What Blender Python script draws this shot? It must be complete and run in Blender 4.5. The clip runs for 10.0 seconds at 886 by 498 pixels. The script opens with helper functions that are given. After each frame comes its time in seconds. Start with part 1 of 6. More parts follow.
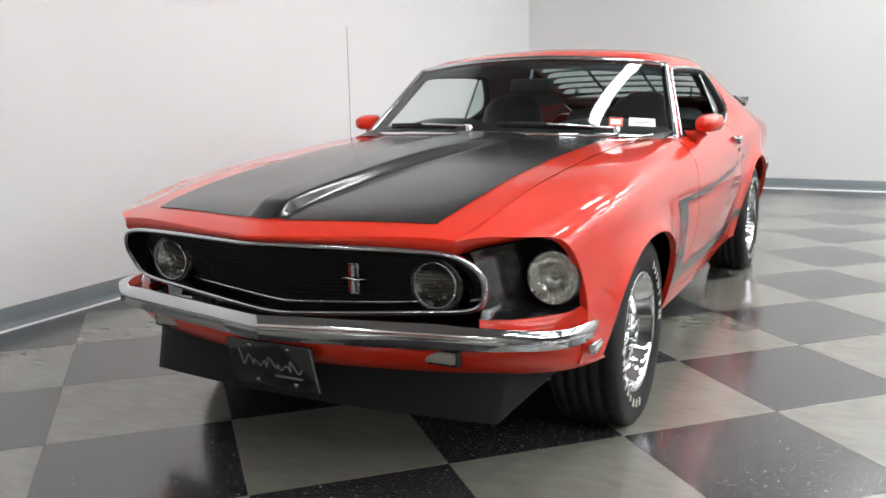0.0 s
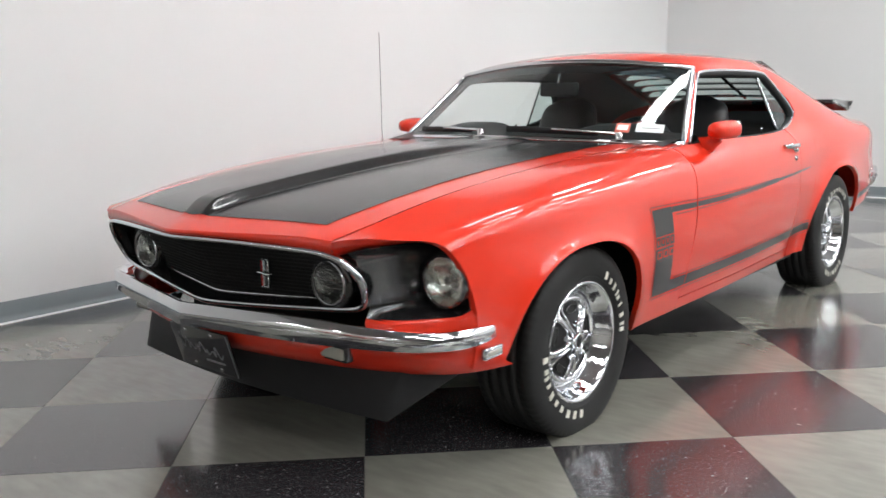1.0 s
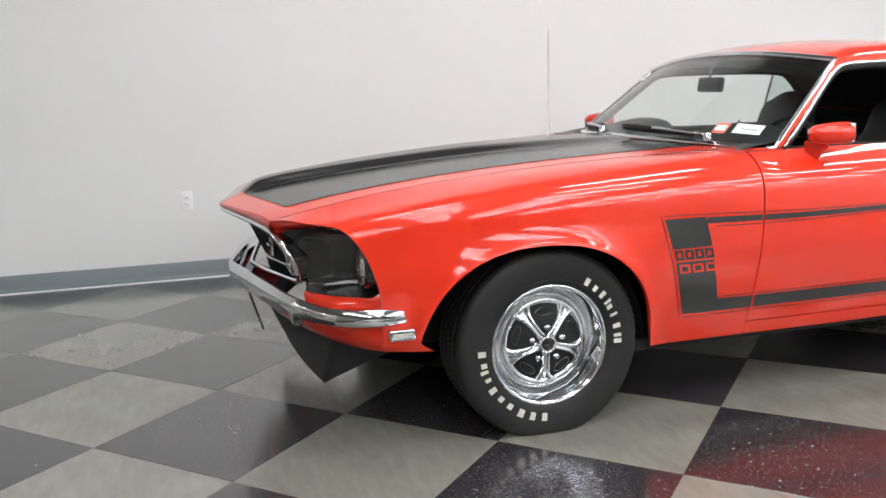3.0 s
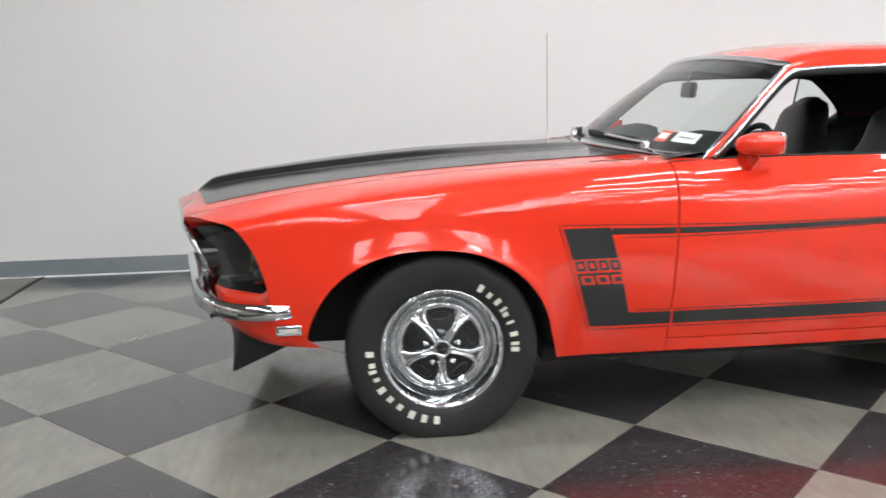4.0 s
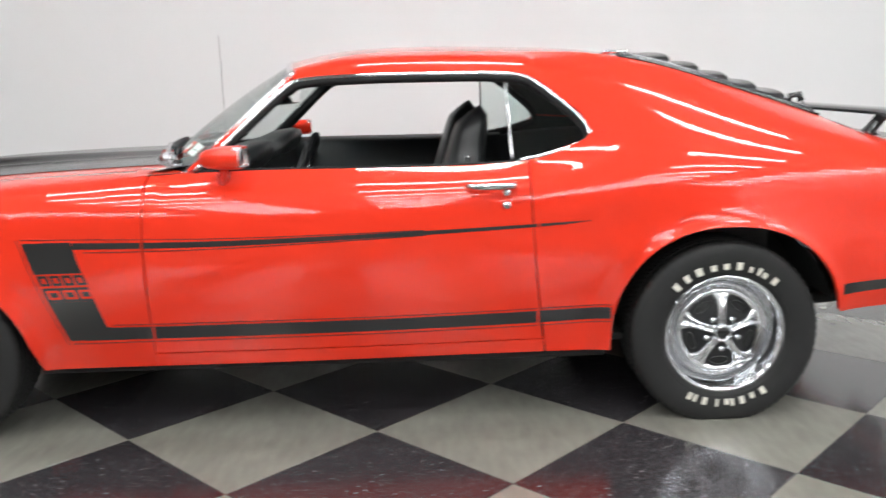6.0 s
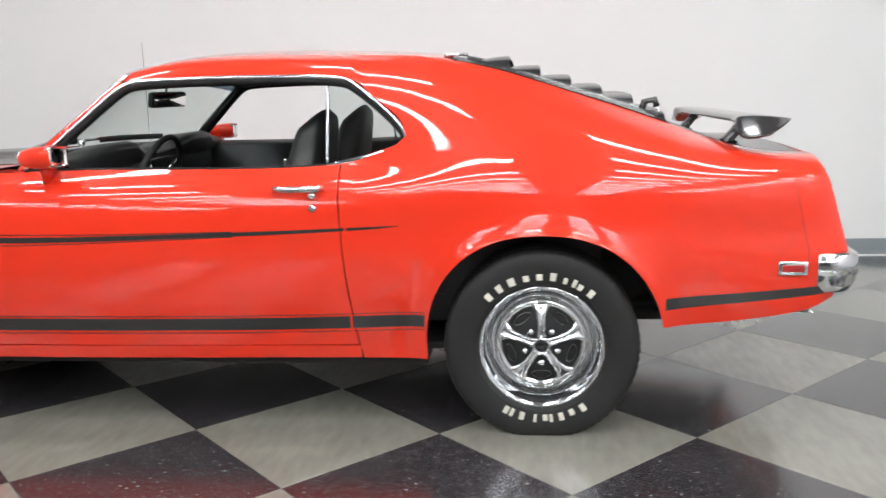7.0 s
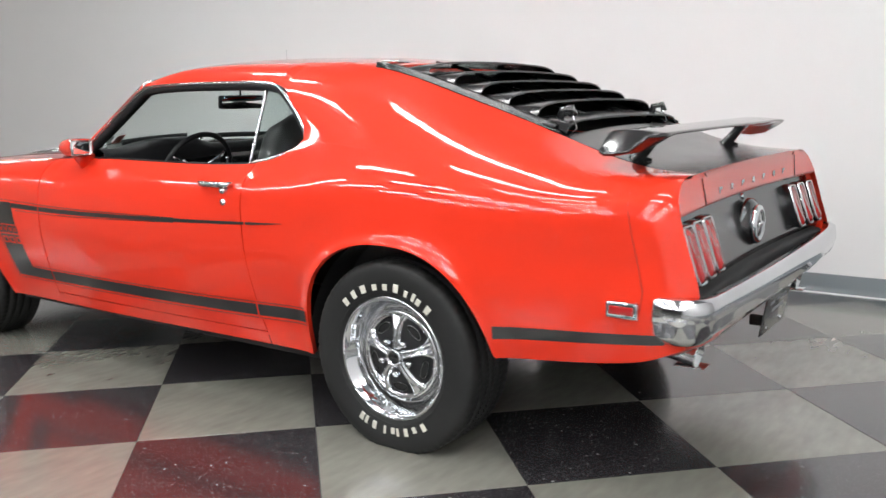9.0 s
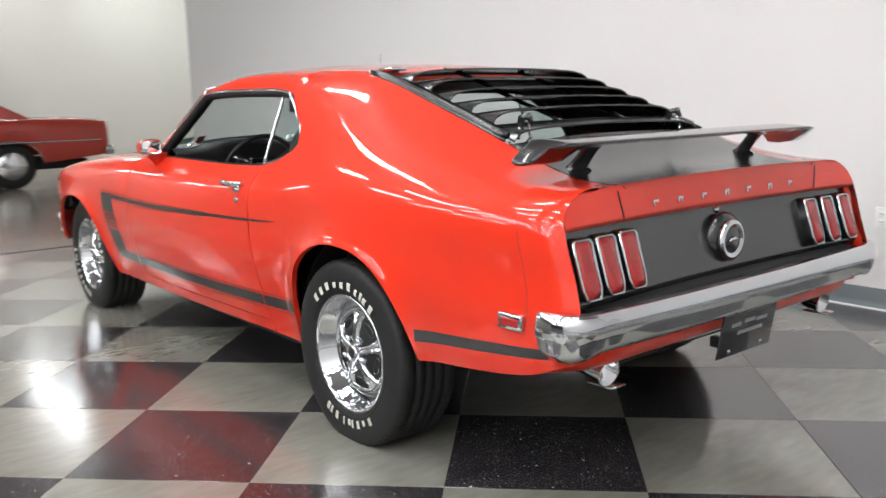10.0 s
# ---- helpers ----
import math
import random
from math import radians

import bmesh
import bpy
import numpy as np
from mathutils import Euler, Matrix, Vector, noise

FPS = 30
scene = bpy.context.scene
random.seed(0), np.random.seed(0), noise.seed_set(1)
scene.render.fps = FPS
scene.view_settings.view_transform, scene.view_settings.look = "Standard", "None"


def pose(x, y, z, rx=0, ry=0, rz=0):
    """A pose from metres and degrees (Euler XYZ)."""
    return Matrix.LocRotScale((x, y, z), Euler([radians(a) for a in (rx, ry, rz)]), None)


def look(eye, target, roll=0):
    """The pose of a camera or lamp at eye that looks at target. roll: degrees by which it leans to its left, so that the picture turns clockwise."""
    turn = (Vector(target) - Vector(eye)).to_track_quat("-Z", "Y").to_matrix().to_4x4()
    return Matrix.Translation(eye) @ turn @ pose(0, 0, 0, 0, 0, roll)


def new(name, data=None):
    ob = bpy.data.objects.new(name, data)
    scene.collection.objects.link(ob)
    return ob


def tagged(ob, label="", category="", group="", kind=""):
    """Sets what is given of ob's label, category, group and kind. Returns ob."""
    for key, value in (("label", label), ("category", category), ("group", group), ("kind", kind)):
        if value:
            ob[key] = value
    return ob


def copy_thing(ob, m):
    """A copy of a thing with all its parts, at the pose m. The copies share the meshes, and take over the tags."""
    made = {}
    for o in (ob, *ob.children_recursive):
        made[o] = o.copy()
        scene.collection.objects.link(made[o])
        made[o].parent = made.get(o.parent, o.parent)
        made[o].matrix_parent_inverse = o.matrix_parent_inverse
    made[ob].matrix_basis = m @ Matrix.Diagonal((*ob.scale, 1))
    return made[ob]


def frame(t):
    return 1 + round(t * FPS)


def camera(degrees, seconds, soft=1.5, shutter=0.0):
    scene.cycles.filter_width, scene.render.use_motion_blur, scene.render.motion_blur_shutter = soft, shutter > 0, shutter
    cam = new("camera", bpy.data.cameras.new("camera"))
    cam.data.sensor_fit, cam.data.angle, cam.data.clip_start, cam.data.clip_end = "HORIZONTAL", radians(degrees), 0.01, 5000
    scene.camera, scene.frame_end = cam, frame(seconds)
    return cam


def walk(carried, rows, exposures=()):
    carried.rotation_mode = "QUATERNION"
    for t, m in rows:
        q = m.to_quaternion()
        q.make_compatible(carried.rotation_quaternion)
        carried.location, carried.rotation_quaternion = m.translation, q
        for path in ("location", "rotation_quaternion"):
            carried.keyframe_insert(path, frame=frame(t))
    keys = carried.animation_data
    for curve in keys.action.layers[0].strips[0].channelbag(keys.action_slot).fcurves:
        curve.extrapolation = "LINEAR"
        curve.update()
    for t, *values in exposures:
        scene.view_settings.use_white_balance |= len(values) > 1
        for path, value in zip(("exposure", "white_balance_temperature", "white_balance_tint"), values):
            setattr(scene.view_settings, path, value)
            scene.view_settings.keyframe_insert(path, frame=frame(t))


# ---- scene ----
import functools

cam = camera(54.5, 10.0, soft=1.5, shutter=0.5)
PATH = [
    (0, (-2.846, -1.555, 1.15), (-1.097, -0.66, 0.777), -1.1),
    (0.5, (-2.667, -1.929, 1.153), (-1.026, -0.846, 0.786), -1.3),
    (1, (-2.43, -2.308, 1.153), (-0.933, -1.034, 0.789), -1.1),
    (1.5, (-2.163, -2.649, 1.148), (-0.81, -1.22, 0.795), -1.3),
    (2, (-1.875, -2.945, 1.163), (-0.767, -1.321, 0.793), -1.3),
    (2.2, (-1.736, -3.046, 1.163), (-0.718, -1.365, 0.793), -1.5),
    (3.3, (-0.887, -3.482, 1.161), (-0.447, -1.566, 0.793), -1.4),
    (3.5, (-0.711, -3.531, 1.158), (-0.333, -1.601, 0.792), -1.3),
    (4, (-0.267, -3.619, 1.163), (-0.072, -1.662, 0.801), -1.3),
    (4.5, (0.208, -3.656, 1.163), (0.351, -1.695, 0.798), -1.1),
    (5, (0.646, -3.664, 1.195), (0.769, -1.706, 0.804), -1.0),
    (5.5, (1.154, -3.672, 1.204), (1.257, -1.714, 0.809), -1.2),
    (6, (1.725, -3.679, 1.206), (1.763, -1.719, 0.813), -1.6),
    (6.2, (1.943, -3.67, 1.204), (1.941, -1.709, 0.811), -1.7),
    (7.3, (2.984, -3.571, 1.15), (2.664, -1.629, 0.792), -1.4),
    (7.5, (3.174, -3.523, 1.145), (2.755, -1.599, 0.791), -1.5),
    (8, (3.631, -3.377, 1.147), (2.949, -1.53, 0.797), -1.6),
    (8.5, (4.054, -3.192, 1.145), (3.146, -1.444, 0.797), -1.3),
    (9, (4.446, -2.965, 1.145), (3.313, -1.354, 0.799), -1.0),
    (9.5, (4.843, -2.721, 1.162), (3.522, -1.261, 0.811), -1.1),
    (10, (5.165, -2.399, 1.168), (3.64, -1.153, 0.822), -1.2),
]
walk(cam, [(t, look(eye, target, roll)) for t, eye, target, roll in PATH])

# ---- world and exposure ----
world = bpy.data.worlds.new("showroom_world")
scene.world = world
world.use_nodes = True
world.node_tree.nodes["Background"].inputs[0].default_value = (0.9, 0.95, 1.0, 1)
world.node_tree.nodes["Background"].inputs[1].default_value = 0.05
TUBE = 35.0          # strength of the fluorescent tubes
scene.view_settings.exposure = 0.0


# ---- materials ----
def material(name, color, rough=0.5, metal=0.0, coat=0.0, spec=0.5, noise_scale=0.0, noise_amount=0.0, rough_amount=0.0, bump=0.0, bump_scale=200.0):
    """A Principled material with two scales of variation in colour, roughness and relief."""
    m = bpy.data.materials.new(name)
    m.use_nodes = True
    nt = m.node_tree
    b = nt.nodes["Principled BSDF"]
    b.inputs["Base Color"].default_value = (*color, 1)
    b.inputs["Roughness"].default_value = rough
    b.inputs["Metallic"].default_value = metal
    b.inputs["Coat Weight"].default_value = coat
    b.inputs["Coat Roughness"].default_value = 0.04
    b.inputs["Specular IOR Level"].default_value = spec
    coords = nt.nodes.new("ShaderNodeTexCoord")
    if noise_amount or rough_amount:
        n = nt.nodes.new("ShaderNodeTexNoise")
        n.inputs["Scale"].default_value = noise_scale
        n.inputs["Detail"].default_value = 5
        nt.links.new(coords.outputs["Object"], n.inputs["Vector"])
        if noise_amount:
            mix = nt.nodes.new("ShaderNodeMix")
            mix.data_type = "RGBA"
            mix.inputs["A"].default_value = (*[c * (1 - noise_amount) for c in color], 1)
            mix.inputs["B"].default_value = (*[min(1, c * (1 + noise_amount)) for c in color], 1)
            nt.links.new(n.outputs["Fac"], mix.inputs["Factor"])
            nt.links.new(mix.outputs["Result"], b.inputs["Base Color"])
        if rough_amount:
            r = nt.nodes.new("ShaderNodeMapRange")
            r.inputs["To Min"].default_value = max(0.0, rough - rough_amount)
            r.inputs["To Max"].default_value = rough + rough_amount
            nt.links.new(n.outputs["Fac"], r.inputs["Value"])
            nt.links.new(r.outputs["Result"], b.inputs["Roughness"])
    if bump:
        n2 = nt.nodes.new("ShaderNodeTexNoise")
        n2.inputs["Scale"].default_value = bump_scale
        n2.inputs["Detail"].default_value = 3
        nt.links.new(coords.outputs["Object"], n2.inputs["Vector"])
        bp = nt.nodes.new("ShaderNodeBump")
        bp.inputs["Strength"].default_value = bump
        bp.inputs["Distance"].default_value = 0.002
        nt.links.new(n2.outputs["Fac"], bp.inputs["Height"])
        nt.links.new(bp.outputs["Normal"], b.inputs["Normal"])
    return m


def emitter(name, color, strength):
    m = bpy.data.materials.new(name)
    m.use_nodes = True
    b = m.node_tree.nodes["Principled BSDF"]
    b.inputs["Base Color"].default_value = (0.8, 0.8, 0.8, 1)
    b.inputs["Emission Color"].default_value = (*color, 1)
    b.inputs["Emission Strength"].default_value = strength
    return m


def glass(name, tint, rough=0.0):
    """Thin automotive glass: a clear tinted sheet with a Fresnel gloss."""
    m = bpy.data.materials.new(name)
    m.use_nodes = True
    nt = m.node_tree
    nt.nodes.clear()
    out = nt.nodes.new("ShaderNodeOutputMaterial")
    clear = nt.nodes.new("ShaderNodeBsdfTransparent")
    clear.inputs[0].default_value = (*tint, 1)
    gloss = nt.nodes.new("ShaderNodeBsdfGlossy")
    gloss.inputs["Roughness"].default_value = rough
    facing = nt.nodes.new("ShaderNodeLayerWeight")
    facing.inputs["Blend"].default_value = 0.5
    power = nt.nodes.new("ShaderNodeMath")
    power.operation = "POWER"
    power.inputs[1].default_value = 5.0
    nt.links.new(facing.outputs["Facing"], power.inputs[0])
    fres = nt.nodes.new("ShaderNodeMath")
    fres.operation = "MULTIPLY_ADD"
    fres.inputs[1].default_value = 0.92
    fres.inputs[2].default_value = 0.07
    nt.links.new(power.outputs[0], fres.inputs[0])
    mix = nt.nodes.new("ShaderNodeMixShader")
    nt.links.new(fres.outputs[0], mix.inputs[0])
    nt.links.new(clear.outputs[0], mix.inputs[1])
    nt.links.new(gloss.outputs[0], mix.inputs[2])
    nt.links.new(mix.outputs[0], out.inputs["Surface"])
    return m


def tile_material(name, dark):
    """Waxed vinyl tile: mottled base, pale chips on the dark tiles, faint streaks under a wax gloss."""
    m = bpy.data.materials.new(name)
    m.use_nodes = True
    nt = m.node_tree
    b = nt.nodes["Principled BSDF"]
    co = nt.nodes.new("ShaderNodeTexCoord")
    info = nt.nodes.new("ShaderNodeObjectInfo")
    geo = nt.nodes.new("ShaderNodeNewGeometry")
    n1 = nt.nodes.new("ShaderNodeTexNoise")
    n1.inputs["Scale"].default_value = 5
    n1.inputs["Detail"].default_value = 4
    n1.inputs["Roughness"].default_value = 0.5
    nt.links.new(geo.outputs["Position"], n1.inputs["Vector"])
    stretch = nt.nodes.new("ShaderNodeMapping")
    stretch.inputs["Scale"].default_value = (26, 7, 1)
    nt.links.new(co.outputs["Object"], stretch.inputs["Vector"])
    n2 = nt.nodes.new("ShaderNodeTexNoise")
    n2.inputs["Scale"].default_value = 1.0
    n2.inputs["Detail"].default_value = 2
    nt.links.new(stretch.outputs["Vector"], n2.inputs["Vector"])
    add = nt.nodes.new("ShaderNodeMath")
    add.operation = "ADD"
    nt.links.new(n1.outputs["Fac"], add.inputs[0])
    nt.links.new(n2.outputs["Fac"], add.inputs[1])
    rnd = nt.nodes.new("ShaderNodeMath")
    rnd.operation = "MULTIPLY_ADD"
    rnd.inputs[1].default_value = 0.25
    nt.links.new(info.outputs["Random"], rnd.inputs[0])
    nt.links.new(add.outputs[0], rnd.inputs[2])
    ramp = nt.nodes.new("ShaderNodeValToRGB")
    lo, hi = ((0.016, 0.0145, 0.0165), (0.040, 0.036, 0.040)) if dark else ((0.165, 0.161, 0.138), (0.238, 0.233, 0.202))
    ramp.color_ramp.elements[0].position, ramp.color_ramp.elements[0].color = 0.35, (*lo, 1)
    ramp.color_ramp.elements[1].position, ramp.color_ramp.elements[1].color = 0.78, (*hi, 1)
    half = nt.nodes.new("ShaderNodeMath")
    half.operation = "MULTIPLY"
    half.inputs[1].default_value = 0.5
    nt.links.new(rnd.outputs[0], half.inputs[0])
    nt.links.new(half.outputs[0], ramp.inputs["Fac"])
    color = ramp.outputs["Color"]
    if dark:
        for scale, cut, tone in ((150, 0.63, (0.15, 0.145, 0.145)), (70, 0.685, (0.28, 0.27, 0.27))):
            chips = nt.nodes.new("ShaderNodeTexNoise")
            chips.inputs["Scale"].default_value = scale
            chips.inputs["Detail"].default_value = 1.5
            nt.links.new(geo.outputs["Position"], chips.inputs["Vector"])
            step = nt.nodes.new("ShaderNodeMapRange")
            step.inputs["From Min"].default_value = cut
            step.inputs["From Max"].default_value = cut + 0.06
            nt.links.new(chips.outputs["Fac"], step.inputs["Value"])
            mix = nt.nodes.new("ShaderNodeMix")
            mix.data_type = "RGBA"
            nt.links.new(step.outputs["Result"], mix.inputs["Factor"])
            nt.links.new(color, mix.inputs["A"])
            mix.inputs["B"].default_value = (*tone, 1)
            color = mix.outputs["Result"]
    nt.links.new(color, b.inputs["Base Color"])
    b.inputs["Specular IOR Level"].default_value = 0.5
    b.inputs["Coat Weight"].default_value = 0.65
    b.inputs["Coat Roughness"].default_value = 0.14
    b.inputs["Roughness"].default_value = 0.21
    return m


RED = material("red_paint", (0.70, 0.033, 0.013), 0.32, coat=1.0, spec=0.08, noise_scale=3, noise_amount=0.03)
SATIN = material("satin_black_paint", (0.013, 0.013, 0.014), 0.19, spec=1.0, noise_scale=5, noise_amount=0.12, rough_amount=0.05)
SEAM = material("dark_red_seam", (0.22, 0.010, 0.006), 0.5, noise_scale=20, noise_amount=0.1)
STRIPE = material("stripe_vinyl", (0.016, 0.016, 0.016), 0.35, coat=0.6, noise_scale=20, noise_amount=0.1)
WINGBLACK = material("wing_black", (0.014, 0.014, 0.015), 0.20, coat=0.8, noise_scale=8, noise_amount=0.15)
GLOSSBLACK = material("gloss_black", (0.010, 0.010, 0.011), 0.16, coat=0.8)
PLASTIC = material("black_plastic", (0.014, 0.014, 0.015), 0.55, spec=0.3, noise_scale=40, noise_amount=0.2, bump=0.2)
VINYL = material("black_vinyl", (0.018, 0.018, 0.019), 0.42, noise_scale=30, noise_amount=0.2, bump=0.35, bump_scale=400)
CHROME = material("chrome", (0.64, 0.65, 0.67), 0.07, metal=1.0, noise_scale=14, rough_amount=0.03)
STEEL = material("brushed_trim", (0.66, 0.67, 0.68), 0.2, metal=1.0, noise_scale=30, rough_amount=0.06)
RUBBER = material("tyre_rubber", (0.013, 0.013, 0.013), 0.6, spec=0.35, noise_scale=25, noise_amount=0.25, bump=0.15)
WHITELETTER = material("white_rubber", (0.62, 0.60, 0.53), 0.6, noise_scale=60, noise_amount=0.12)
DARK = material("dark_underbody", (0.008, 0.008, 0.008), 0.8, noise_scale=8, noise_amount=0.3)
WALLPAINT = material("white_wall_paint", (0.74, 0.735, 0.735), 0.55, noise_scale=1.2, noise_amount=0.015, bump=0.12, bump_scale=90)
WALLWARM = material("cream_wall_paint", (0.74, 0.73, 0.68), 0.6, noise_scale=1.2, noise_amount=0.02, bump=0.1, bump_scale=90)
WALLUNSEEN = material("unseen_wall_grey", (0.15, 0.148, 0.145), 0.6, noise_scale=1.2, noise_amount=0.05, bump=0.1, bump_scale=90)
COVE = material("grey_cove_base", (0.165, 0.19, 0.205), 0.42, noise_scale=4, noise_amount=0.06)
CONCRETE = material("sealed_concrete", (0.22, 0.20, 0.17), 0.18, noise_scale=1.6, noise_amount=0.3, rough_amount=0.06)
CEILING = material("ceiling_paint", (0.34, 0.34, 0.345), 0.8, noise_scale=2, noise_amount=0.03)
TILE_LIGHT = tile_material("light_vinyl_tile", False)
TILE_DARK = tile_material("dark_vinyl_tile", True)
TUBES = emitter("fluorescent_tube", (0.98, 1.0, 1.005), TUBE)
FIXTURE = material("white_enamel", (0.8, 0.8, 0.8), 0.4)
WINDSCREEN = glass("windscreen_glass", (0.80, 0.87, 0.85))
SIDEGLASS = glass("side_glass", (0.78, 0.86, 0.84))
REARGLASS = glass("rear_glass", (0.75, 0.84, 0.82))
LENS = glass("headlamp_glass", (0.93, 0.94, 0.92), 0.05)
REDLENS = material("red_lens", (0.32, 0.012, 0.012), 0.12, coat=0.6, noise_scale=200, noise_amount=0.2)
MIRRORGLASS = material("mirror_glass", (0.9, 0.9, 0.9), 0.01, metal=1.0)
AMBER = material("pale_lens", (0.40, 0.39, 0.34), 0.12, coat=0.4)


# ---- mesh helpers ----
def mesh_object(name, me, mat, parent=None, label=""):
    ob = new(name, me)
    if mat is not None and not me.materials:
        me.materials.append(mat)
    if parent is not None:
        ob.parent = parent
    if label:
        tagged(ob, label)
    return ob


def part(name, bm, mat, parent=None, label="", smooth=True):
    bmesh.ops.recalc_face_normals(bm, faces=bm.faces)
    me = bpy.data.meshes.new(name)
    bm.to_mesh(me)
    bm.free()
    if smooth:
        me.polygons.foreach_set("use_smooth", [True] * len(me.polygons))
    return mesh_object(name, me, mat, parent, label)


def add_grid(bm, pts, close_u=False, close_v=False):
    """Adds an array of points, n by m, as a sheet of quads."""
    pts = np.asarray(pts, float)
    n, m = pts.shape[:2]
    vs = [[bm.verts.new(pts[i, j]) for j in range(m)] for i in range(n)]
    for i in range(n if close_u else n - 1):
        for j in range(m if close_v else m - 1):
            a, b, c, d = vs[i][j], vs[(i + 1) % n][j], vs[(i + 1) % n][(j + 1) % m], vs[i][(j + 1) % m]
            if len({a, b, c, d}) == 4:
                bm.faces.new((a, b, c, d))
    return vs


def weld(bm, dist=0.0006):
    bmesh.ops.remove_doubles(bm, verts=bm.verts, dist=dist)
    return bm


def rim(bm, pts, depth=0.018, edges="uUvV", axis=0.55):
    """Folds the edges of a sheet inwards, towards the car's core, as pressed panels are."""
    pts = np.asarray(pts, float)
    sides = {"u": pts[0], "U": pts[-1], "v": pts[:, 0], "V": pts[:, -1]}
    for e in edges:
        line = sides[e]
        core = np.stack([np.zeros(len(line)), -line[:, 1], axis - line[:, 2]], 1)
        core /= np.maximum(np.linalg.norm(core, axis=1, keepdims=True), 1e-6)
        add_grid(bm, np.stack([line, line + depth * core], 0))


def box(bm, lo, hi, bevel=0.0):
    ret = bmesh.ops.create_cube(bm, size=1.0, matrix=Matrix.Translation([(a + b) / 2 for a, b in zip(lo, hi)]) @ Matrix.Diagonal([b - a for a, b in zip(lo, hi)] + [1]))
    if bevel:
        edges = list({e for v in ret["verts"] for e in v.link_edges})
        bmesh.ops.bevel(bm, geom=edges, offset=bevel, segments=2, affect="EDGES", profile=0.6)
    return ret


def boxed(lo, hi, bevel=0.0):
    bm = bmesh.new()
    box(bm, lo, hi, bevel)
    return bm


def lathe(profile, n=64, axis="y", centre=(0, 0, 0), start=0.0, end=2 * math.pi):
    """Turns (radius, offset along the axis) pairs round an axis."""
    bm = bmesh.new()
    whole = abs(end - start - 2 * math.pi) < 1e-6
    steps = n if whole else n + 1
    rows = []
    for k in range(steps):
        a = start + (end - start) * k / n
        c, s = math.cos(a), math.sin(a)
        rows.append([{"y": (r * c, o, r * s), "x": (o, r * c, r * s), "z": (r * c, r * s, o)}[axis] for r, o in profile])
    pts = np.array(rows) + np.array(centre)
    add_grid(bm, pts, close_u=whole)
    return weld(bm, 1e-5)


def sweep(path, section, up=(0, 0, 1), closed=False, cap=True, scale=None):
    """Draws a section (across, up) along a path; across is to the path's right."""
    path = [Vector(p) for p in path]
    n = len(path)
    bm = bmesh.new()
    rows = []
    for i, p in enumerate(path):
        a = path[(i - 1) % n] if closed else path[max(i - 1, 0)]
        b = path[(i + 1) % n] if closed else path[min(i + 1, n - 1)]
        t = (b - a).normalized()
        side = t.cross(Vector(up)).normalized()
        top = side.cross(t)
        k = scale[i] if scale is not None else 1.0
        rows.append([p + side * (u * k) + top * (v * k) for u, v in section])
    vs = add_grid(bm, [[tuple(q) for q in r] for r in rows], close_u=closed, close_v=True)
    if cap and not closed:
        bm.faces.new(vs[0])
        bm.faces.new(vs[-1])
    return bm


def ring(r, n=8, squash=1.0):
    return [(r * math.cos(2 * math.pi * k / n), r * squash * math.sin(2 * math.pi * k / n)) for k in range(n)]


def pchip(knots):
    """A smooth curve through (x, value) knots that does not overshoot."""
    xs, ys = np.array([k[0] for k in knots], float), np.array([k[1] for k in knots], float)
    h = np.diff(xs)
    d = np.diff(ys) / h
    m = np.zeros(len(xs))
    for i in range(1, len(xs) - 1):
        if d[i - 1] * d[i] > 0:
            w1, w2 = 2 * h[i] + h[i - 1], h[i] + 2 * h[i - 1]
            m[i] = (w1 + w2) / (w1 / d[i - 1] + w2 / d[i])
    m[0], m[-1] = d[0], d[-1]
    xs, ys, h, m = xs.tolist(), ys.tolist(), h.tolist(), m.tolist()

    def value(x):
        if x <= xs[0]:
            return float(ys[0] + m[0] * (x - xs[0]))
        if x >= xs[-1]:
            return float(ys[-1] + m[-1] * (x - xs[-1]))
        i = sum(k < x for k in xs) - 1
        t = (x - xs[i]) / h[i]
        return float((2 * t**3 - 3 * t**2 + 1) * ys[i] + (t**3 - 2 * t**2 + t) * h[i] * m[i] + (-2 * t**3 + 3 * t**2) * ys[i + 1] + (t**3 - t**2) * h[i] * m[i + 1])

    return value


def spline(points, per=10, closed=False):
    """A Catmull-Rom curve through the points."""
    p = np.array(points, float)
    ext = np.concatenate([p[-1:], p, p[:2]]) if closed else np.concatenate([2 * p[:1] - p[1:2], p, 2 * p[-1:] - p[-2:-1]])
    t = (np.arange(per) / per)[None, :, None]
    a, b, c, d = (ext[k:len(ext) - 3 + k][:, None, :] for k in range(4))
    out = 0.5 * (2 * b + (c - a) * t + (2 * a - 5 * b + 4 * c - d) * t * t + (3 * b - a - 3 * c + d) * t**3)
    out = out.reshape(-1, p.shape[1])
    return out if closed else np.concatenate([out, p[-1:]])


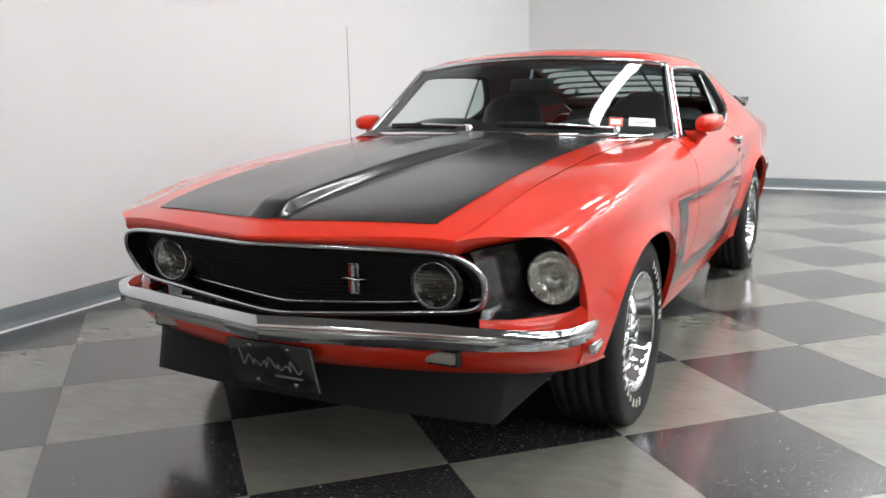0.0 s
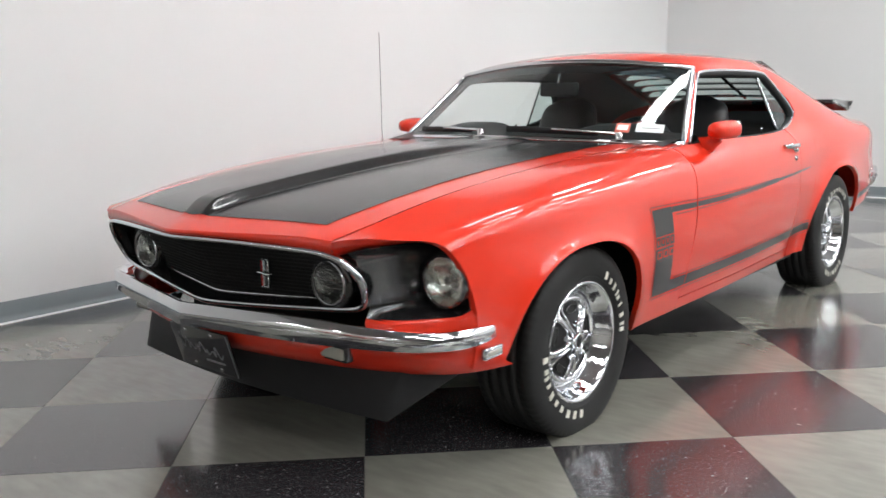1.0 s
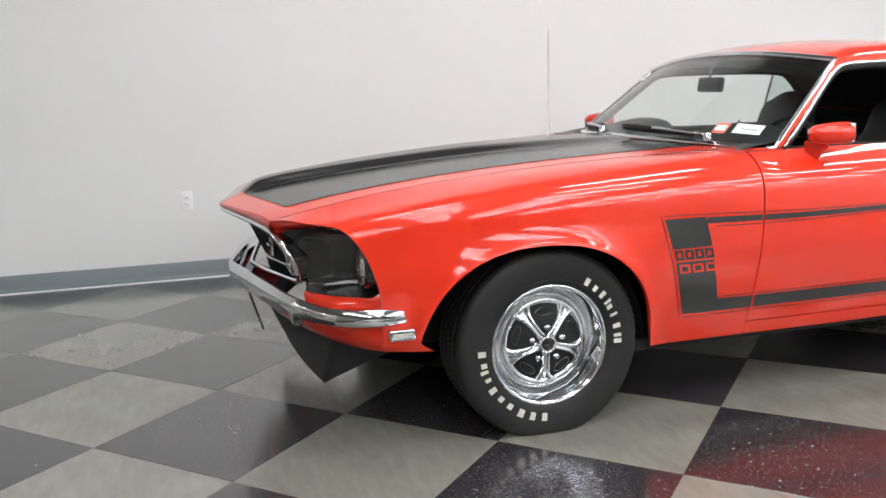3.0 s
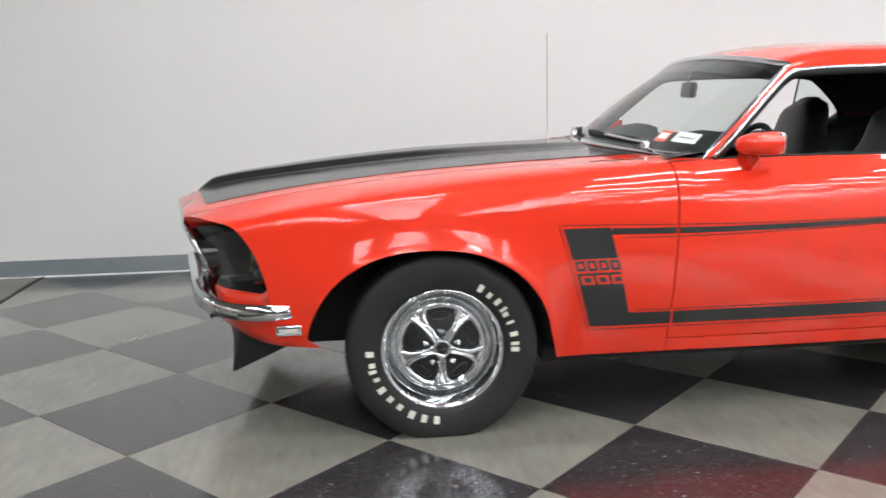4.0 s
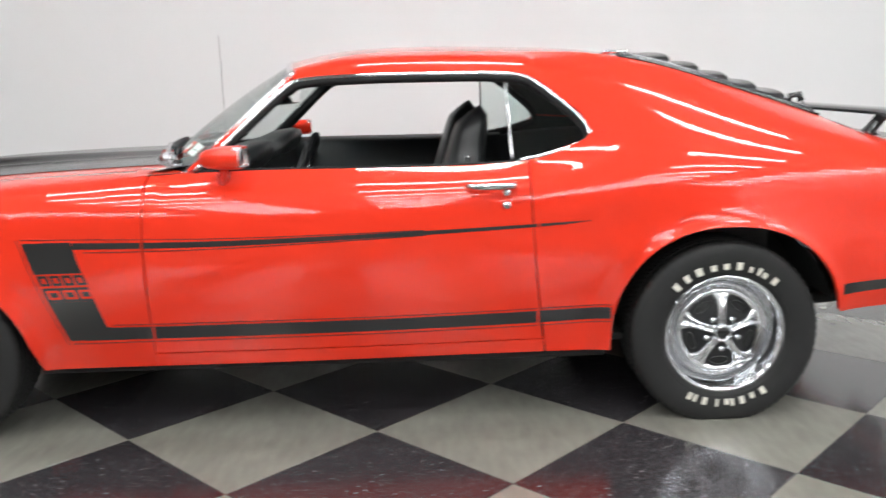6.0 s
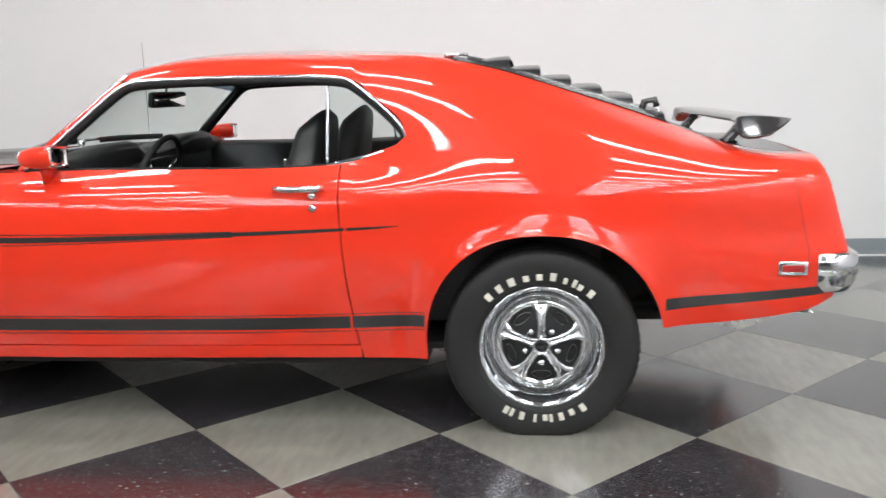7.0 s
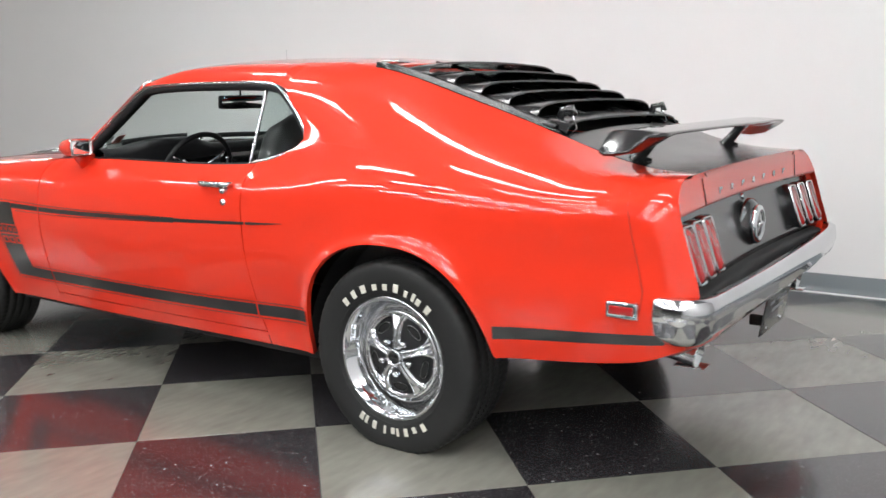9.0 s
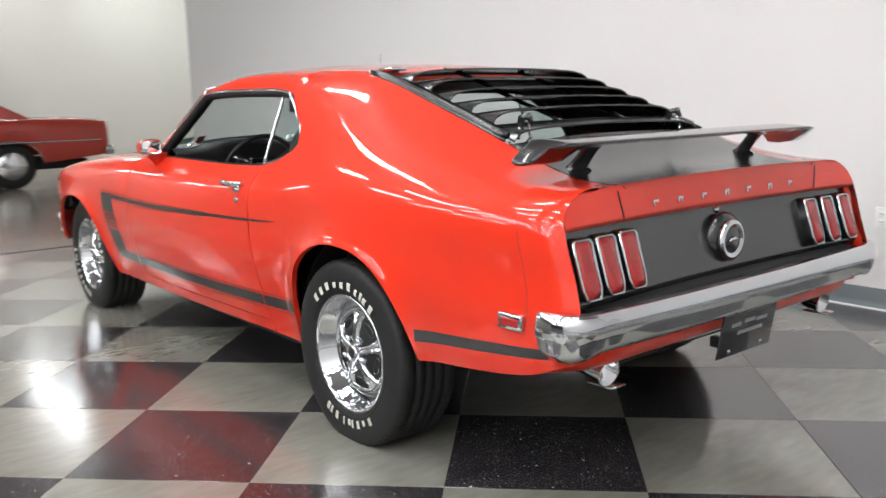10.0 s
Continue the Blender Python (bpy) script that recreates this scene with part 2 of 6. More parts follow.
def natural(ts, ps, qs):
    """A natural cubic spline, smooth in curvature, through the points ps at ts, read at qs."""
    ts, ps, qs = np.asarray(ts, float), np.asarray(ps, float), np.asarray(qs, float)
    n = len(ts)
    h = np.diff(ts)
    a = np.zeros((n, n))
    r = np.zeros(ps.shape)
    a[0, 0] = a[-1, -1] = 1.0
    d = np.diff(ps, axis=0) / (h[:, None] if ps.ndim > 1 else h)
    for i in range(1, n - 1):
        a[i, i - 1], a[i, i], a[i, i + 1] = h[i - 1], 2 * (h[i - 1] + h[i]), h[i]
        r[i] = 6 * (d[i] - d[i - 1])
    m = np.linalg.solve(a, r)
    k = np.clip(np.searchsorted(ts, qs) - 1, 0, n - 2)
    w = h[k]
    u, v = (ts[k + 1] - qs) / w, (qs - ts[k]) / w
    if ps.ndim > 1:
        u, v, w = u[:, None], v[:, None], w[:, None]
    return u * ps[k] + v * ps[k + 1] + ((u**3 - u) * m[k] + (v**3 - v) * m[k + 1]) * w * w / 6


def smooth(knots):
    """A curve through (x, value) knots with no jump in curvature, tabulated finely."""
    xs = [k[0] for k in knots]
    table = np.linspace(xs[0], xs[-1], 4000)
    values = natural(xs, [k[1] for k in knots], table)
    step = table[1] - table[0]
    first, last = (values[1] - values[0]) / step, (values[-1] - values[-2]) / step

    def value(x):
        if x < xs[0]:
            return float(values[0] + first * (x - xs[0]))
        if x > xs[-1]:
            return float(values[-1] + last * (x - xs[-1]))
        return float(np.interp(x, table, values))

    return value


def fair(points, per=40):
    """A fair curve through plane points, by chord length."""
    p = np.array(points, float)
    t = np.concatenate([[0], np.cumsum(np.linalg.norm(np.diff(p, axis=0), axis=1) ** 0.75)])
    q = np.concatenate([np.linspace(a, b, per, endpoint=False) for a, b in zip(t, t[1:])] + [t[-1:]])
    return natural(t, p, q)


def resample(line, n):
    """n points at even steps along a polyline."""
    line = np.asarray(line, float)
    s = np.concatenate([[0], np.cumsum(np.linalg.norm(np.diff(line, axis=0), axis=1))])
    q = np.linspace(0, s[-1], n)
    return np.stack([np.interp(q, s, line[:, k]) for k in range(line.shape[1])], 1)


# ---- the room ----
ROOT = math.sqrt(0.5)
TILE = 0.6096
WALL_Y, WALL_X, WALL_END, SEAM_X = 2.28, 7.0, -5.65, -2.355
FRONT_Y, FAR_X, HIGH = -24.0, -12.5, 4.1

sub = tagged(part("floor", boxed((SEAM_X, FRONT_Y, -0.15), (WALL_X, WALL_Y, -0.004)), DARK, None, smooth=False), "waxed black and grey checkerboard vinyl tile floor", "floor", kind="structure")
tagged(part("floor_concrete", boxed((FAR_X, FRONT_Y, -0.15), (SEAM_X - 0.03, 8.0, -0.002)), CONCRETE, None, smooth=False), "glossy brown sealed concrete floor beyond the tiles", "floor", kind="structure")
tagged(part("floor_strip", boxed((SEAM_X - 0.03, FRONT_Y, -0.1), (SEAM_X, WALL_Y, 0.003), 0.001), PLASTIC, None, smooth=False), "dark rubber transition strip between two floors", "floor strip", kind="structure")
tagged(part("wall_side", boxed((WALL_END, WALL_Y, -0.1), (WALL_X + 0.2, WALL_Y + 0.2, HIGH)), WALLPAINT, None, smooth=False), "plain white painted showroom wall behind the car", "wall", kind="structure")
tagged(part("wall_end", boxed((WALL_X, FRONT_Y, -0.1), (WALL_X + 0.2, WALL_Y, HIGH)), WALLPAINT, None, smooth=False), "plain white painted end wall of the showroom", "wall", kind="structure")
tagged(part("wall_far", boxed((FAR_X - 0.2, FRONT_Y, -0.1), (FAR_X, 8.0, HIGH)), WALLWARM, None, smooth=False), "cream painted wall of the adjoining bay", "wall", kind="structure")
# Unseen wall behind the viewpoint, kept dark to dim reflections in the flank.
tagged(part("wall_unseen", boxed((FAR_X, FRONT_Y - 0.2, -0.1), (WALL_X, FRONT_Y, HIGH)), WALLUNSEEN, None, smooth=False), "unseen wall closing the room, kept dark grey to dim reflections", "wall", kind="structure")
tagged(part("wall_back", boxed((FAR_X, 8.0, -0.1), (WALL_END + 0.2, 8.2, HIGH)), WALLWARM, None, smooth=False), "plain cream painted wall", "wall", kind="structure")
tagged(part("wall_return", boxed((WALL_END, WALL_Y + 0.2, -0.1), (WALL_END + 0.2, 8.0, HIGH)), WALLWARM, None, smooth=False), "plain cream painted return wall", "wall", kind="structure")
tagged(part("ceiling", boxed((FAR_X - 0.2, FRONT_Y - 0.2, HIGH), (WALL_X + 0.2, 8.2, HIGH + 0.15)), CEILING, None, smooth=False), "pale grey painted showroom ceiling", "ceiling", kind="structure")


def cove(name, a, b, inward):
    """A rubber cove base along a wall, with its curved foot."""
    section = [(0, 0), (0, 0.105), (0.004, 0.108), (0.007, 0.104), (0.008, 0.035), (0.014, 0.015), (0.030, 0.004), (0.034, 0.0)]
    bm = bmesh.new()
    add_grid(bm, [[(p[0] + inward[0] * o, p[1] + inward[1] * o, z) for o, z in section] for p in (a, b)])
    ob = tagged(part(name, bm, COVE, None), "grey rubber cove base along the wall", "baseboard", kind="structure")
    return ob


cove("baseboard", (WALL_END, WALL_Y), (WALL_X, WALL_Y), (0, -1))
cove("baseboard", (WALL_X, WALL_Y), (WALL_X, FRONT_Y), (-1, 0))


def toe_line(name, a, b, inward):
    """A thin pale raised strip along the foot of the cove base."""
    section = [(0.034, 0.0), (0.036, 0.006), (0.044, 0.007), (0.052, 0.003), (0.053, 0.0)]
    bm = bmesh.new()
    add_grid(bm, [[(p[0] + inward[0] * o, p[1] + inward[1] * o, z) for o, z in section] for p in (a, b)])
    return tagged(part(name, bm, FIXTURE, None), "thin pale strip along the foot of the cove base", "trim", kind="structure")


toe_line("trim", (WALL_END, WALL_Y), (WALL_X - 0.04, WALL_Y), (0, -1))
toe_line("trim", (WALL_X, WALL_Y - 0.04), (WALL_X, FRONT_Y), (-1, 0))


def outlet(x, z):
    thing = tagged(new("wall_outlet"), "white duplex wall outlet with a plastic cover plate", "outlet")
    thing.location = (x, WALL_Y, z)
    part("cover_plate", boxed((-0.036, -0.006, -0.058), (0.036, 0.0, 0.058), 0.003), FIXTURE, thing)
    for dz in (-0.021, 0.021):
        sock = part("socket", boxed((-0.017, -0.009, dz - 0.014), (0.017, -0.005, dz + 0.014), 0.003), FIXTURE, thing)
        for dx in (-0.007, 0.007):
            part("slot", boxed((dx - 0.0015, -0.0095, dz - 0.004), (dx + 0.0015, -0.0088, dz + 0.006)), DARK, sock, smooth=False)
    return thing


outlet(-1.10, 0.50)
outlet(3.14, 0.49)


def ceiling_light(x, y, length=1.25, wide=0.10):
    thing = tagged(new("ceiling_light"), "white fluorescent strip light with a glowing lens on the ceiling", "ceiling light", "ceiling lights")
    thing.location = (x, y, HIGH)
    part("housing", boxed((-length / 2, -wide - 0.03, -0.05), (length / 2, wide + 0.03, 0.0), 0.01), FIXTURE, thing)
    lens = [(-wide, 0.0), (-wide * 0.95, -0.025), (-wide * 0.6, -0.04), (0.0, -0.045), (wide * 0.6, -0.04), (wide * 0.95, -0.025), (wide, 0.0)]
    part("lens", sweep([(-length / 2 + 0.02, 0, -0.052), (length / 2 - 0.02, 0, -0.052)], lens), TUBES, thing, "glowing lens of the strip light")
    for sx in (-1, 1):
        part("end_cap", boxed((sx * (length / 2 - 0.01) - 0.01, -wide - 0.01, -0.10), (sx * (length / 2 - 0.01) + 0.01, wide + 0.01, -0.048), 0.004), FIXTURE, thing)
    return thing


# rows of strip lights over the whole tiled showroom
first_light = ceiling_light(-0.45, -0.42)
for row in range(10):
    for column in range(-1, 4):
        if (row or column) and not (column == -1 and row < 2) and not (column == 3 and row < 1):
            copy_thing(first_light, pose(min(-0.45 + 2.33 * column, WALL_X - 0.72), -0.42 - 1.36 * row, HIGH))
# Unseen lights, added to brighten the adjoining bay's cream wall and parked car.
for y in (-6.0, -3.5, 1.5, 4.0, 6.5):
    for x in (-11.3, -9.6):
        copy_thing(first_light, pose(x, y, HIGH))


def tile_place(i, j):
    return Vector(((i + j) * TILE * ROOT + 0.670, (j - i) * TILE * ROOT - 0.855, 0))


def clip_poly(poly, axis, limit, keep_less):
    out = []
    for k in range(len(poly)):
        a, b = poly[k], poly[(k + 1) % len(poly)]
        ina, inb = (a[axis] <= limit) == keep_less, (b[axis] <= limit) == keep_less
        if ina:
            out.append(a)
        if ina != inb:
            t = (limit - a[axis]) / (b[axis] - a[axis])
            out.append(tuple(a[k2] + t * (b[k2] - a[k2]) for k2 in range(2)))
    return out


def tile_mesh(corners, mat):
    """One tile: a slab with a fine chamfer round its face."""
    bm = bmesh.new()
    c = np.array(corners)
    mid = c.mean(0)
    layers = []
    for inset, z in ((0.0006, -0.004), (0.0006, -0.0008), (0.0016, 0.0)):
        layers.append([bm.verts.new((*(p - (p - mid) / np.linalg.norm(p - mid) * inset * 1.4), z)) for p in c])
    for a, b in zip(layers, layers[1:]):
        for k in range(len(c)):
            bm.faces.new((a[k], a[(k + 1) % len(c)], b[(k + 1) % len(c)], b[k]))
    bm.faces.new(layers[-1])
    me = bpy.data.meshes.new("tile")
    bm.to_mesh(me)
    bm.free()
    me.materials.append(mat)
    return me


def lay_tiles():
    h = TILE * ROOT
    whole = [(0, -h), (h, 0), (0, h), (-h, 0)]
    full = [tile_mesh(whole, m) for m in (TILE_LIGHT, TILE_DARK)]
    rest = {0: [], 1: []}
    for i in range(-18, 40):
        for j in range(-44, 14):
            c = tile_place(i + 0.5, j + 0.5)
            poly = [(c.x + p[0], c.y + p[1]) for p in whole]
            cut = poly
            for axis, limit, less in ((0, SEAM_X, False), (0, WALL_X, True), (1, FRONT_Y, False), (1, WALL_Y, True)):
                if cut:
                    cut = clip_poly(cut, axis, limit, less)
            if len(cut) < 3:
                continue
            kind = (i + j) % 2
            near = c.y > -5.2
            if near and len(cut) == 4 and cut == poly:
                ob = mesh_object("tile", full[kind], None, sub)
                ob.location = (c.x, c.y, 0)
            elif near:
                local = [(p[0] - c.x, p[1] - c.y) for p in cut]
                ob = mesh_object("tile", tile_mesh(local, (TILE_LIGHT, TILE_DARK)[kind]), None, sub)
                ob.location = (c.x, c.y, 0)
            else:
                rest[kind].append(cut)
    for kind, polys in rest.items():
        bm = bmesh.new()
        for poly in polys:
            bm.faces.new([bm.verts.new((*p, 0)) for p in poly])
        ob = part("tiles_beyond", bm, (TILE_LIGHT, TILE_DARK)[kind], sub, smooth=False)
        tagged(ob, kind="stuff")


# ---- the car: surfaces ----
car = tagged(new("coupe"), "bright red fastback muscle coupe with black stripes, black hood and louvers", "car")
car.location = (0.0, 0.012, 0.0)

# lines along the left flank, from the rocker up: half width and height over the length
ROCKER_Y = smooth([(-0.7, 0.77), (-0.4, 0.815), (0.4, 0.822), (1.2, 0.825), (2.1, 0.805), (3.1, 0.79), (3.7, 0.74)])
LOW_Y = smooth([(-0.7, 0.815), (-0.4, 0.87), (0.0, 0.885), (0.45, 0.868), (1.2, 0.868), (2.1, 0.842), (2.36, 0.835), (2.75, 0.872), (3.2, 0.850), (3.55, 0.822), (3.7, 0.79)])
MID_Y = smooth([(-0.7, 0.825), (-0.4, 0.885), (0.0, 0.915), (0.45, 0.905), (1.2, 0.905), (2.1, 0.880), (2.40, 0.876), (2.75, 0.900), (3.2, 0.878), (3.55, 0.838), (3.7, 0.80)])
CREASE_Y = smooth([(-0.7, 0.818), (-0.4, 0.875), (0.0, 0.902), (0.45, 0.901), (1.2, 0.903), (2.1, 0.880), (2.45, 0.872), (2.75, 0.888), (3.2, 0.872), (3.55, 0.832), (3.7, 0.796)])
HIGH_Y = smooth([(-0.7, 0.80), (-0.4, 0.857), (0.0, 0.877), (0.6, 0.880), (1.2, 0.877), (2.0, 0.867), (2.4, 0.862), (2.8, 0.868), (3.2, 0.857), (3.55, 0.820), (3.7, 0.784)])
HIGH_Z = smooth([(-0.7, 0.736), (-0.4, 0.782), (0.0, 0.810), (0.6, 0.826), (1.2, 0.832), (2.0, 0.835), (2.8, 0.845), (3.3, 0.852), (3.7, 0.862)])
BELT_Y = smooth([(-0.95, 0.70), (-0.7, 0.715), (-0.4, 0.765), (0.0, 0.790), (0.5, 0.792), (0.93, 0.785), (1.5, 0.800), (2.05, 0.791), (2.2, 0.792), (2.45, 0.812), (2.8, 0.826), (3.2, 0.815), (3.5, 0.775), (3.7, 0.735)])
BELT_Z = smooth([(-0.95, 0.728), (-0.7, 0.766), (-0.4, 0.816), (0.0, 0.858), (0.5, 0.888), (0.93, 0.910), (1.5, 0.912), (2.05, 0.918), (2.4, 0.942), (2.8, 0.935), (3.2, 0.908), (3.5, 0.900), (3.7, 0.904)])
SAIL_Y = smooth([(1.1, 0.660), (2.09, 0.658), (2.3, 0.676), (2.6, 0.705), (2.9, 0.733), (3.2, 0.750), (3.5, 0.728), (3.7, 0.698)])
SAIL_Z = smooth([(1.1, 1.190), (1.35, 1.212), (1.65, 1.218), (2.09, 1.206), (2.3, 1.172), (2.6, 1.098), (2.9, 1.020), (3.2, 0.953), (3.5, 0.917), (3.7, 0.915)])
HOOD_EDGE_Y = smooth([(-0.95, 0.575), (-0.80, 0.607), (-0.4, 0.629), (0.1, 0.637), (0.75, 0.641)])
HOOD_EDGE_Z = smooth([(-0.95, 0.728), (-0.86, 0.752), (-0.68, 0.794), (-0.3, 0.850), (0.1, 0.884), (0.52, 0.904), (0.78, 0.912)])
HOOD_TOP_Z = smooth([(-0.99, 0.752), (-0.9, 0.787), (-0.67, 0.832), (-0.21, 0.881), (0.35, 0.915), (0.78, 0.930)])
ROOF_EDGE_Y = smooth([(1.0, 0.52), (1.6, 0.505), (2.09, 0.505), (2.47, 0.520), (3.1, 0.532), (3.4, 0.532), (3.7, 0.528)])
ROOF_EDGE_Z = smooth([(1.2, 1.242), (1.35, 1.275), (1.65, 1.297), (2.09, 1.287), (2.40, 1.266), (2.6, 1.222), (2.85, 1.141), (3.11, 1.053), (3.37, 0.960), (3.515, 0.926), (3.7, 0.920)])
ROOF_TOP_Z = smooth([(1.2, 1.276), (1.35, 1.308), (1.65, 1.329), (2.09, 1.318), (2.40, 1.294), (2.6, 1.250), (2.85, 1.162), (3.15, 1.060), (3.35, 0.975), (3.515, 0.936), (3.7, 0.930)])
EDGE_Y = lambda x: HOOD_EDGE_Y(x) if x < 0.95 else ROOF_EDGE_Y(x)
EDGE_Z = lambda x: HOOD_EDGE_Z(x) if x < 0.95 else ROOF_EDGE_Z(x)
TOP_Z = lambda x: HOOD_TOP_Z(x) if x < 0.95 else ROOF_TOP_Z(x)
SILL_Z = pchip([(0.37, 0.250), (2.36, 0.245), (2.8, 0.30), (3.12, 0.372), (3.33, 0.392), (3.55, 0.426), (3.65, 0.47), (3.75, 0.50)])


def arch_z(x):
    """Height of the lower edge of the flank: sill, front lip and the two wheel arches."""
    base = 0.355 if x < -0.459 else SILL_Z(max(x, 0.37))
    for centre, half, height in ((-0.040, 0.419, 0.408), (2.747, 0.402, 0.440)):
        d = abs((x - centre) / half)
        if d < 1:
            return max(base if x > 3 else (0.355 if x < -0.2 else 0.25), 0.25 + height * (1 - d**2.3) ** (1 / 2.3))
    return base


def arch_gap(x, z):
    """Distance outside the nearest wheel arch edge, for the rolled lip."""
    best = np.full(len(z), 9.0)
    for centre, half, height in ((-0.040, 0.419, 0.408), (2.747, 0.402, 0.440)):
        u, v = abs(x - centre) / half, np.maximum(z - 0.25, 0) / height
        best = np.minimum(best, ((u**2.3 + v**2.3) ** (1 / 2.3) - 1) * 0.41)
    return best


@functools.lru_cache(maxsize=None)
def lower_section(x):
    """The flank at x as a fine polyline of (half width, height), from sill to belt or hood seam."""
    pts = [(ROCKER_Y(x), 0.25), (LOW_Y(x), 0.40), (MID_Y(x), 0.62), (CREASE_Y(x), 0.705), (HIGH_Y(x), HIGH_Z(x)), (BELT_Y(x), BELT_Z(x))]
    if x < 0.85:
        pts.append((EDGE_Y(min(x, 0.75)), EDGE_Z(min(x, 0.75))))
    elif x > 2.1:
        pts.append((SAIL_Y(x), SAIL_Z(x)))
        pts.append((EDGE_Y(x), EDGE_Z(x)))
    line = fair(pts)
    g = arch_gap(x, line[:, 1])
    # the flank's rear corner is rounded into the tail
    turn = min(0.93, max(0.0, (x - 3.565) / 0.080))
    line[:, 0] -= 0.045 * (1 - math.sqrt(1 - turn * turn)) * np.clip((line[:, 0] - 0.58) / 0.15, 0, 1)
    line[:, 0] += np.where((line[:, 1] < 0.80) & (g > -0.1), 0.009 * np.exp(-((np.maximum(g, 0) / 0.060) ** 2)) + 0.008 * np.exp(-((np.maximum(g, 0) / 0.020) ** 2)), 0)
    return line


def clip_section(line, lo, hi):
    """The stretch of a rising polyline between two heights."""
    z = np.maximum.accumulate(line[:, 1] + np.arange(len(line)) * 1e-7)
    s = np.arange(len(line), dtype=float)
    a, b = np.interp(lo, z, s), np.interp(hi, z, s)
    q = np.concatenate([[a], s[(s > a) & (s < b)], [b]])
    return np.stack([np.interp(q, s, line[:, 0]), np.interp(q, s, line[:, 1])], 1)


@functools.lru_cache(maxsize=None)
def section_grid(x, lo, hi, n):
    return resample(clip_section(lower_section(x), lo, hi), n)


def flank_y(x, z):
    """Half width of the flank at a place."""
    line = lower_section(x)
    return float(np.interp(z, np.maximum.accumulate(line[:, 1]), line[:, 0]))


def stations(x0, x1, n):
    """Places along the car, closer together at the ends of the wheel arches."""
    xs = set(np.round(np.linspace(x0, x1, n), 4))
    for centre, half in ((-0.040, 0.419), (2.747, 0.402)):
        for a in np.linspace(0, math.pi, 41):
            x = round(centre - half * math.cos(a), 4)
            if x0 < x < x1:
                xs.add(x)
    keep = [x0]
    for x in sorted(xs):
        near_end = min(abs(abs(x - c) - h) for c, h in ((-0.040, 0.419), (2.747, 0.402)))
        if x - keep[-1] > (0.0012 if near_end < 0.02 else 0.007) and x < x1 - 0.004:
            keep.append(x)
    return keep + [x1]


def both(name, build, mat, label="", parent=car):
    """Builds the left and the right copy of a side part; build(side) returns a bmesh, side is -1 or 1."""
    return [part(name, build(side), mat, parent, label) for side in (-1, 1)]


def flank_sheet(xs, lo, hi, side, n=26, front=None, back=None):
    """A sheet of the flank; front(f) and back(f) may bend its upright edges, f running from foot to head."""
    rows = []
    for i, x in enumerate(xs):
        u = (x - xs[0]) / (xs[-1] - xs[0])
        row = []
        base = section_grid(x, lo(x), hi(x), n)
        for j in range(n):
            f = j / (n - 1)
            xx = x
            if front is not None:
                xx += front(f) * (1 - u)
            if back is not None:
                xx += back(f) * u
            if xx != x:
                xx = float(xx)
                sec = section_grid(xx, lo(xx), hi(xx), n)
                row.append((xx, side * sec[j][0], sec[j][1]))
            else:
                row.append((xx, side * base[j][0], base[j][1]))
        rows.append(row)
    return np.array(rows)


DOOR_F, DOOR_R = 0.795, 2.095
door_front = lambda f: -0.010 + 0.02 * f
door_rear = lambda f: 0.045 * (1 - f) ** 2 - 0.02


def fender(side):
    bm = bmesh.new()
    xs = stations(-0.56, DOOR_F - 0.004, 50)
    lean = pchip([(0.0, 0.0), (0.25, -0.005), (0.45, -0.035), (0.62, -0.09), (0.8, -0.20), (1.0, -0.31)])
    pts = flank_sheet(xs, arch_z, lambda x: 9.0, side, 34, front=lambda f: lean(f), back=door_front)
    add_grid(bm, pts)
    rim(bm, pts, 0.02)
    return bm


def door(side):
    bm = bmesh.new()
    pts = flank_sheet(list(np.linspace(DOOR_F, DOOR_R, 40)), lambda x: 0.302, lambda x: BELT_Z(x), side, 26, front=door_front, back=door_rear)
    add_grid(bm, pts)
    rim(bm, pts, 0.03)
    return bm


def rocker(side):
    bm = bmesh.new()
    xs = list(np.linspace(DOOR_F - 0.012, DOOR_R + 0.03, 30))
    pts = flank_sheet(xs, lambda x: SILL_Z(x), lambda x: 0.297, side, 6)
    under = pts[:, :1].copy()
    under[:, :, 1] *= 0.93
    under[:, :, 2] -= 0.012
    add_grid(bm, np.concatenate([under, pts], 1))
    rim(bm, pts, 0.02, "V")
    return bm


def section_gap(x, p, across):
    """Signed distance from a place to the section at x, along the direction across."""
    line = lower_section(round(x, 4))
    a, d = line[:-1] - p, line[1:] - line[:-1]
    t = np.clip(-(a * d).sum(1) / np.maximum((d * d).sum(1), 1e-12), 0, 1)
    q = a + t[:, None] * d
    k = int(np.argmin((q * q).sum(1)))
    return float(q[k] @ across)


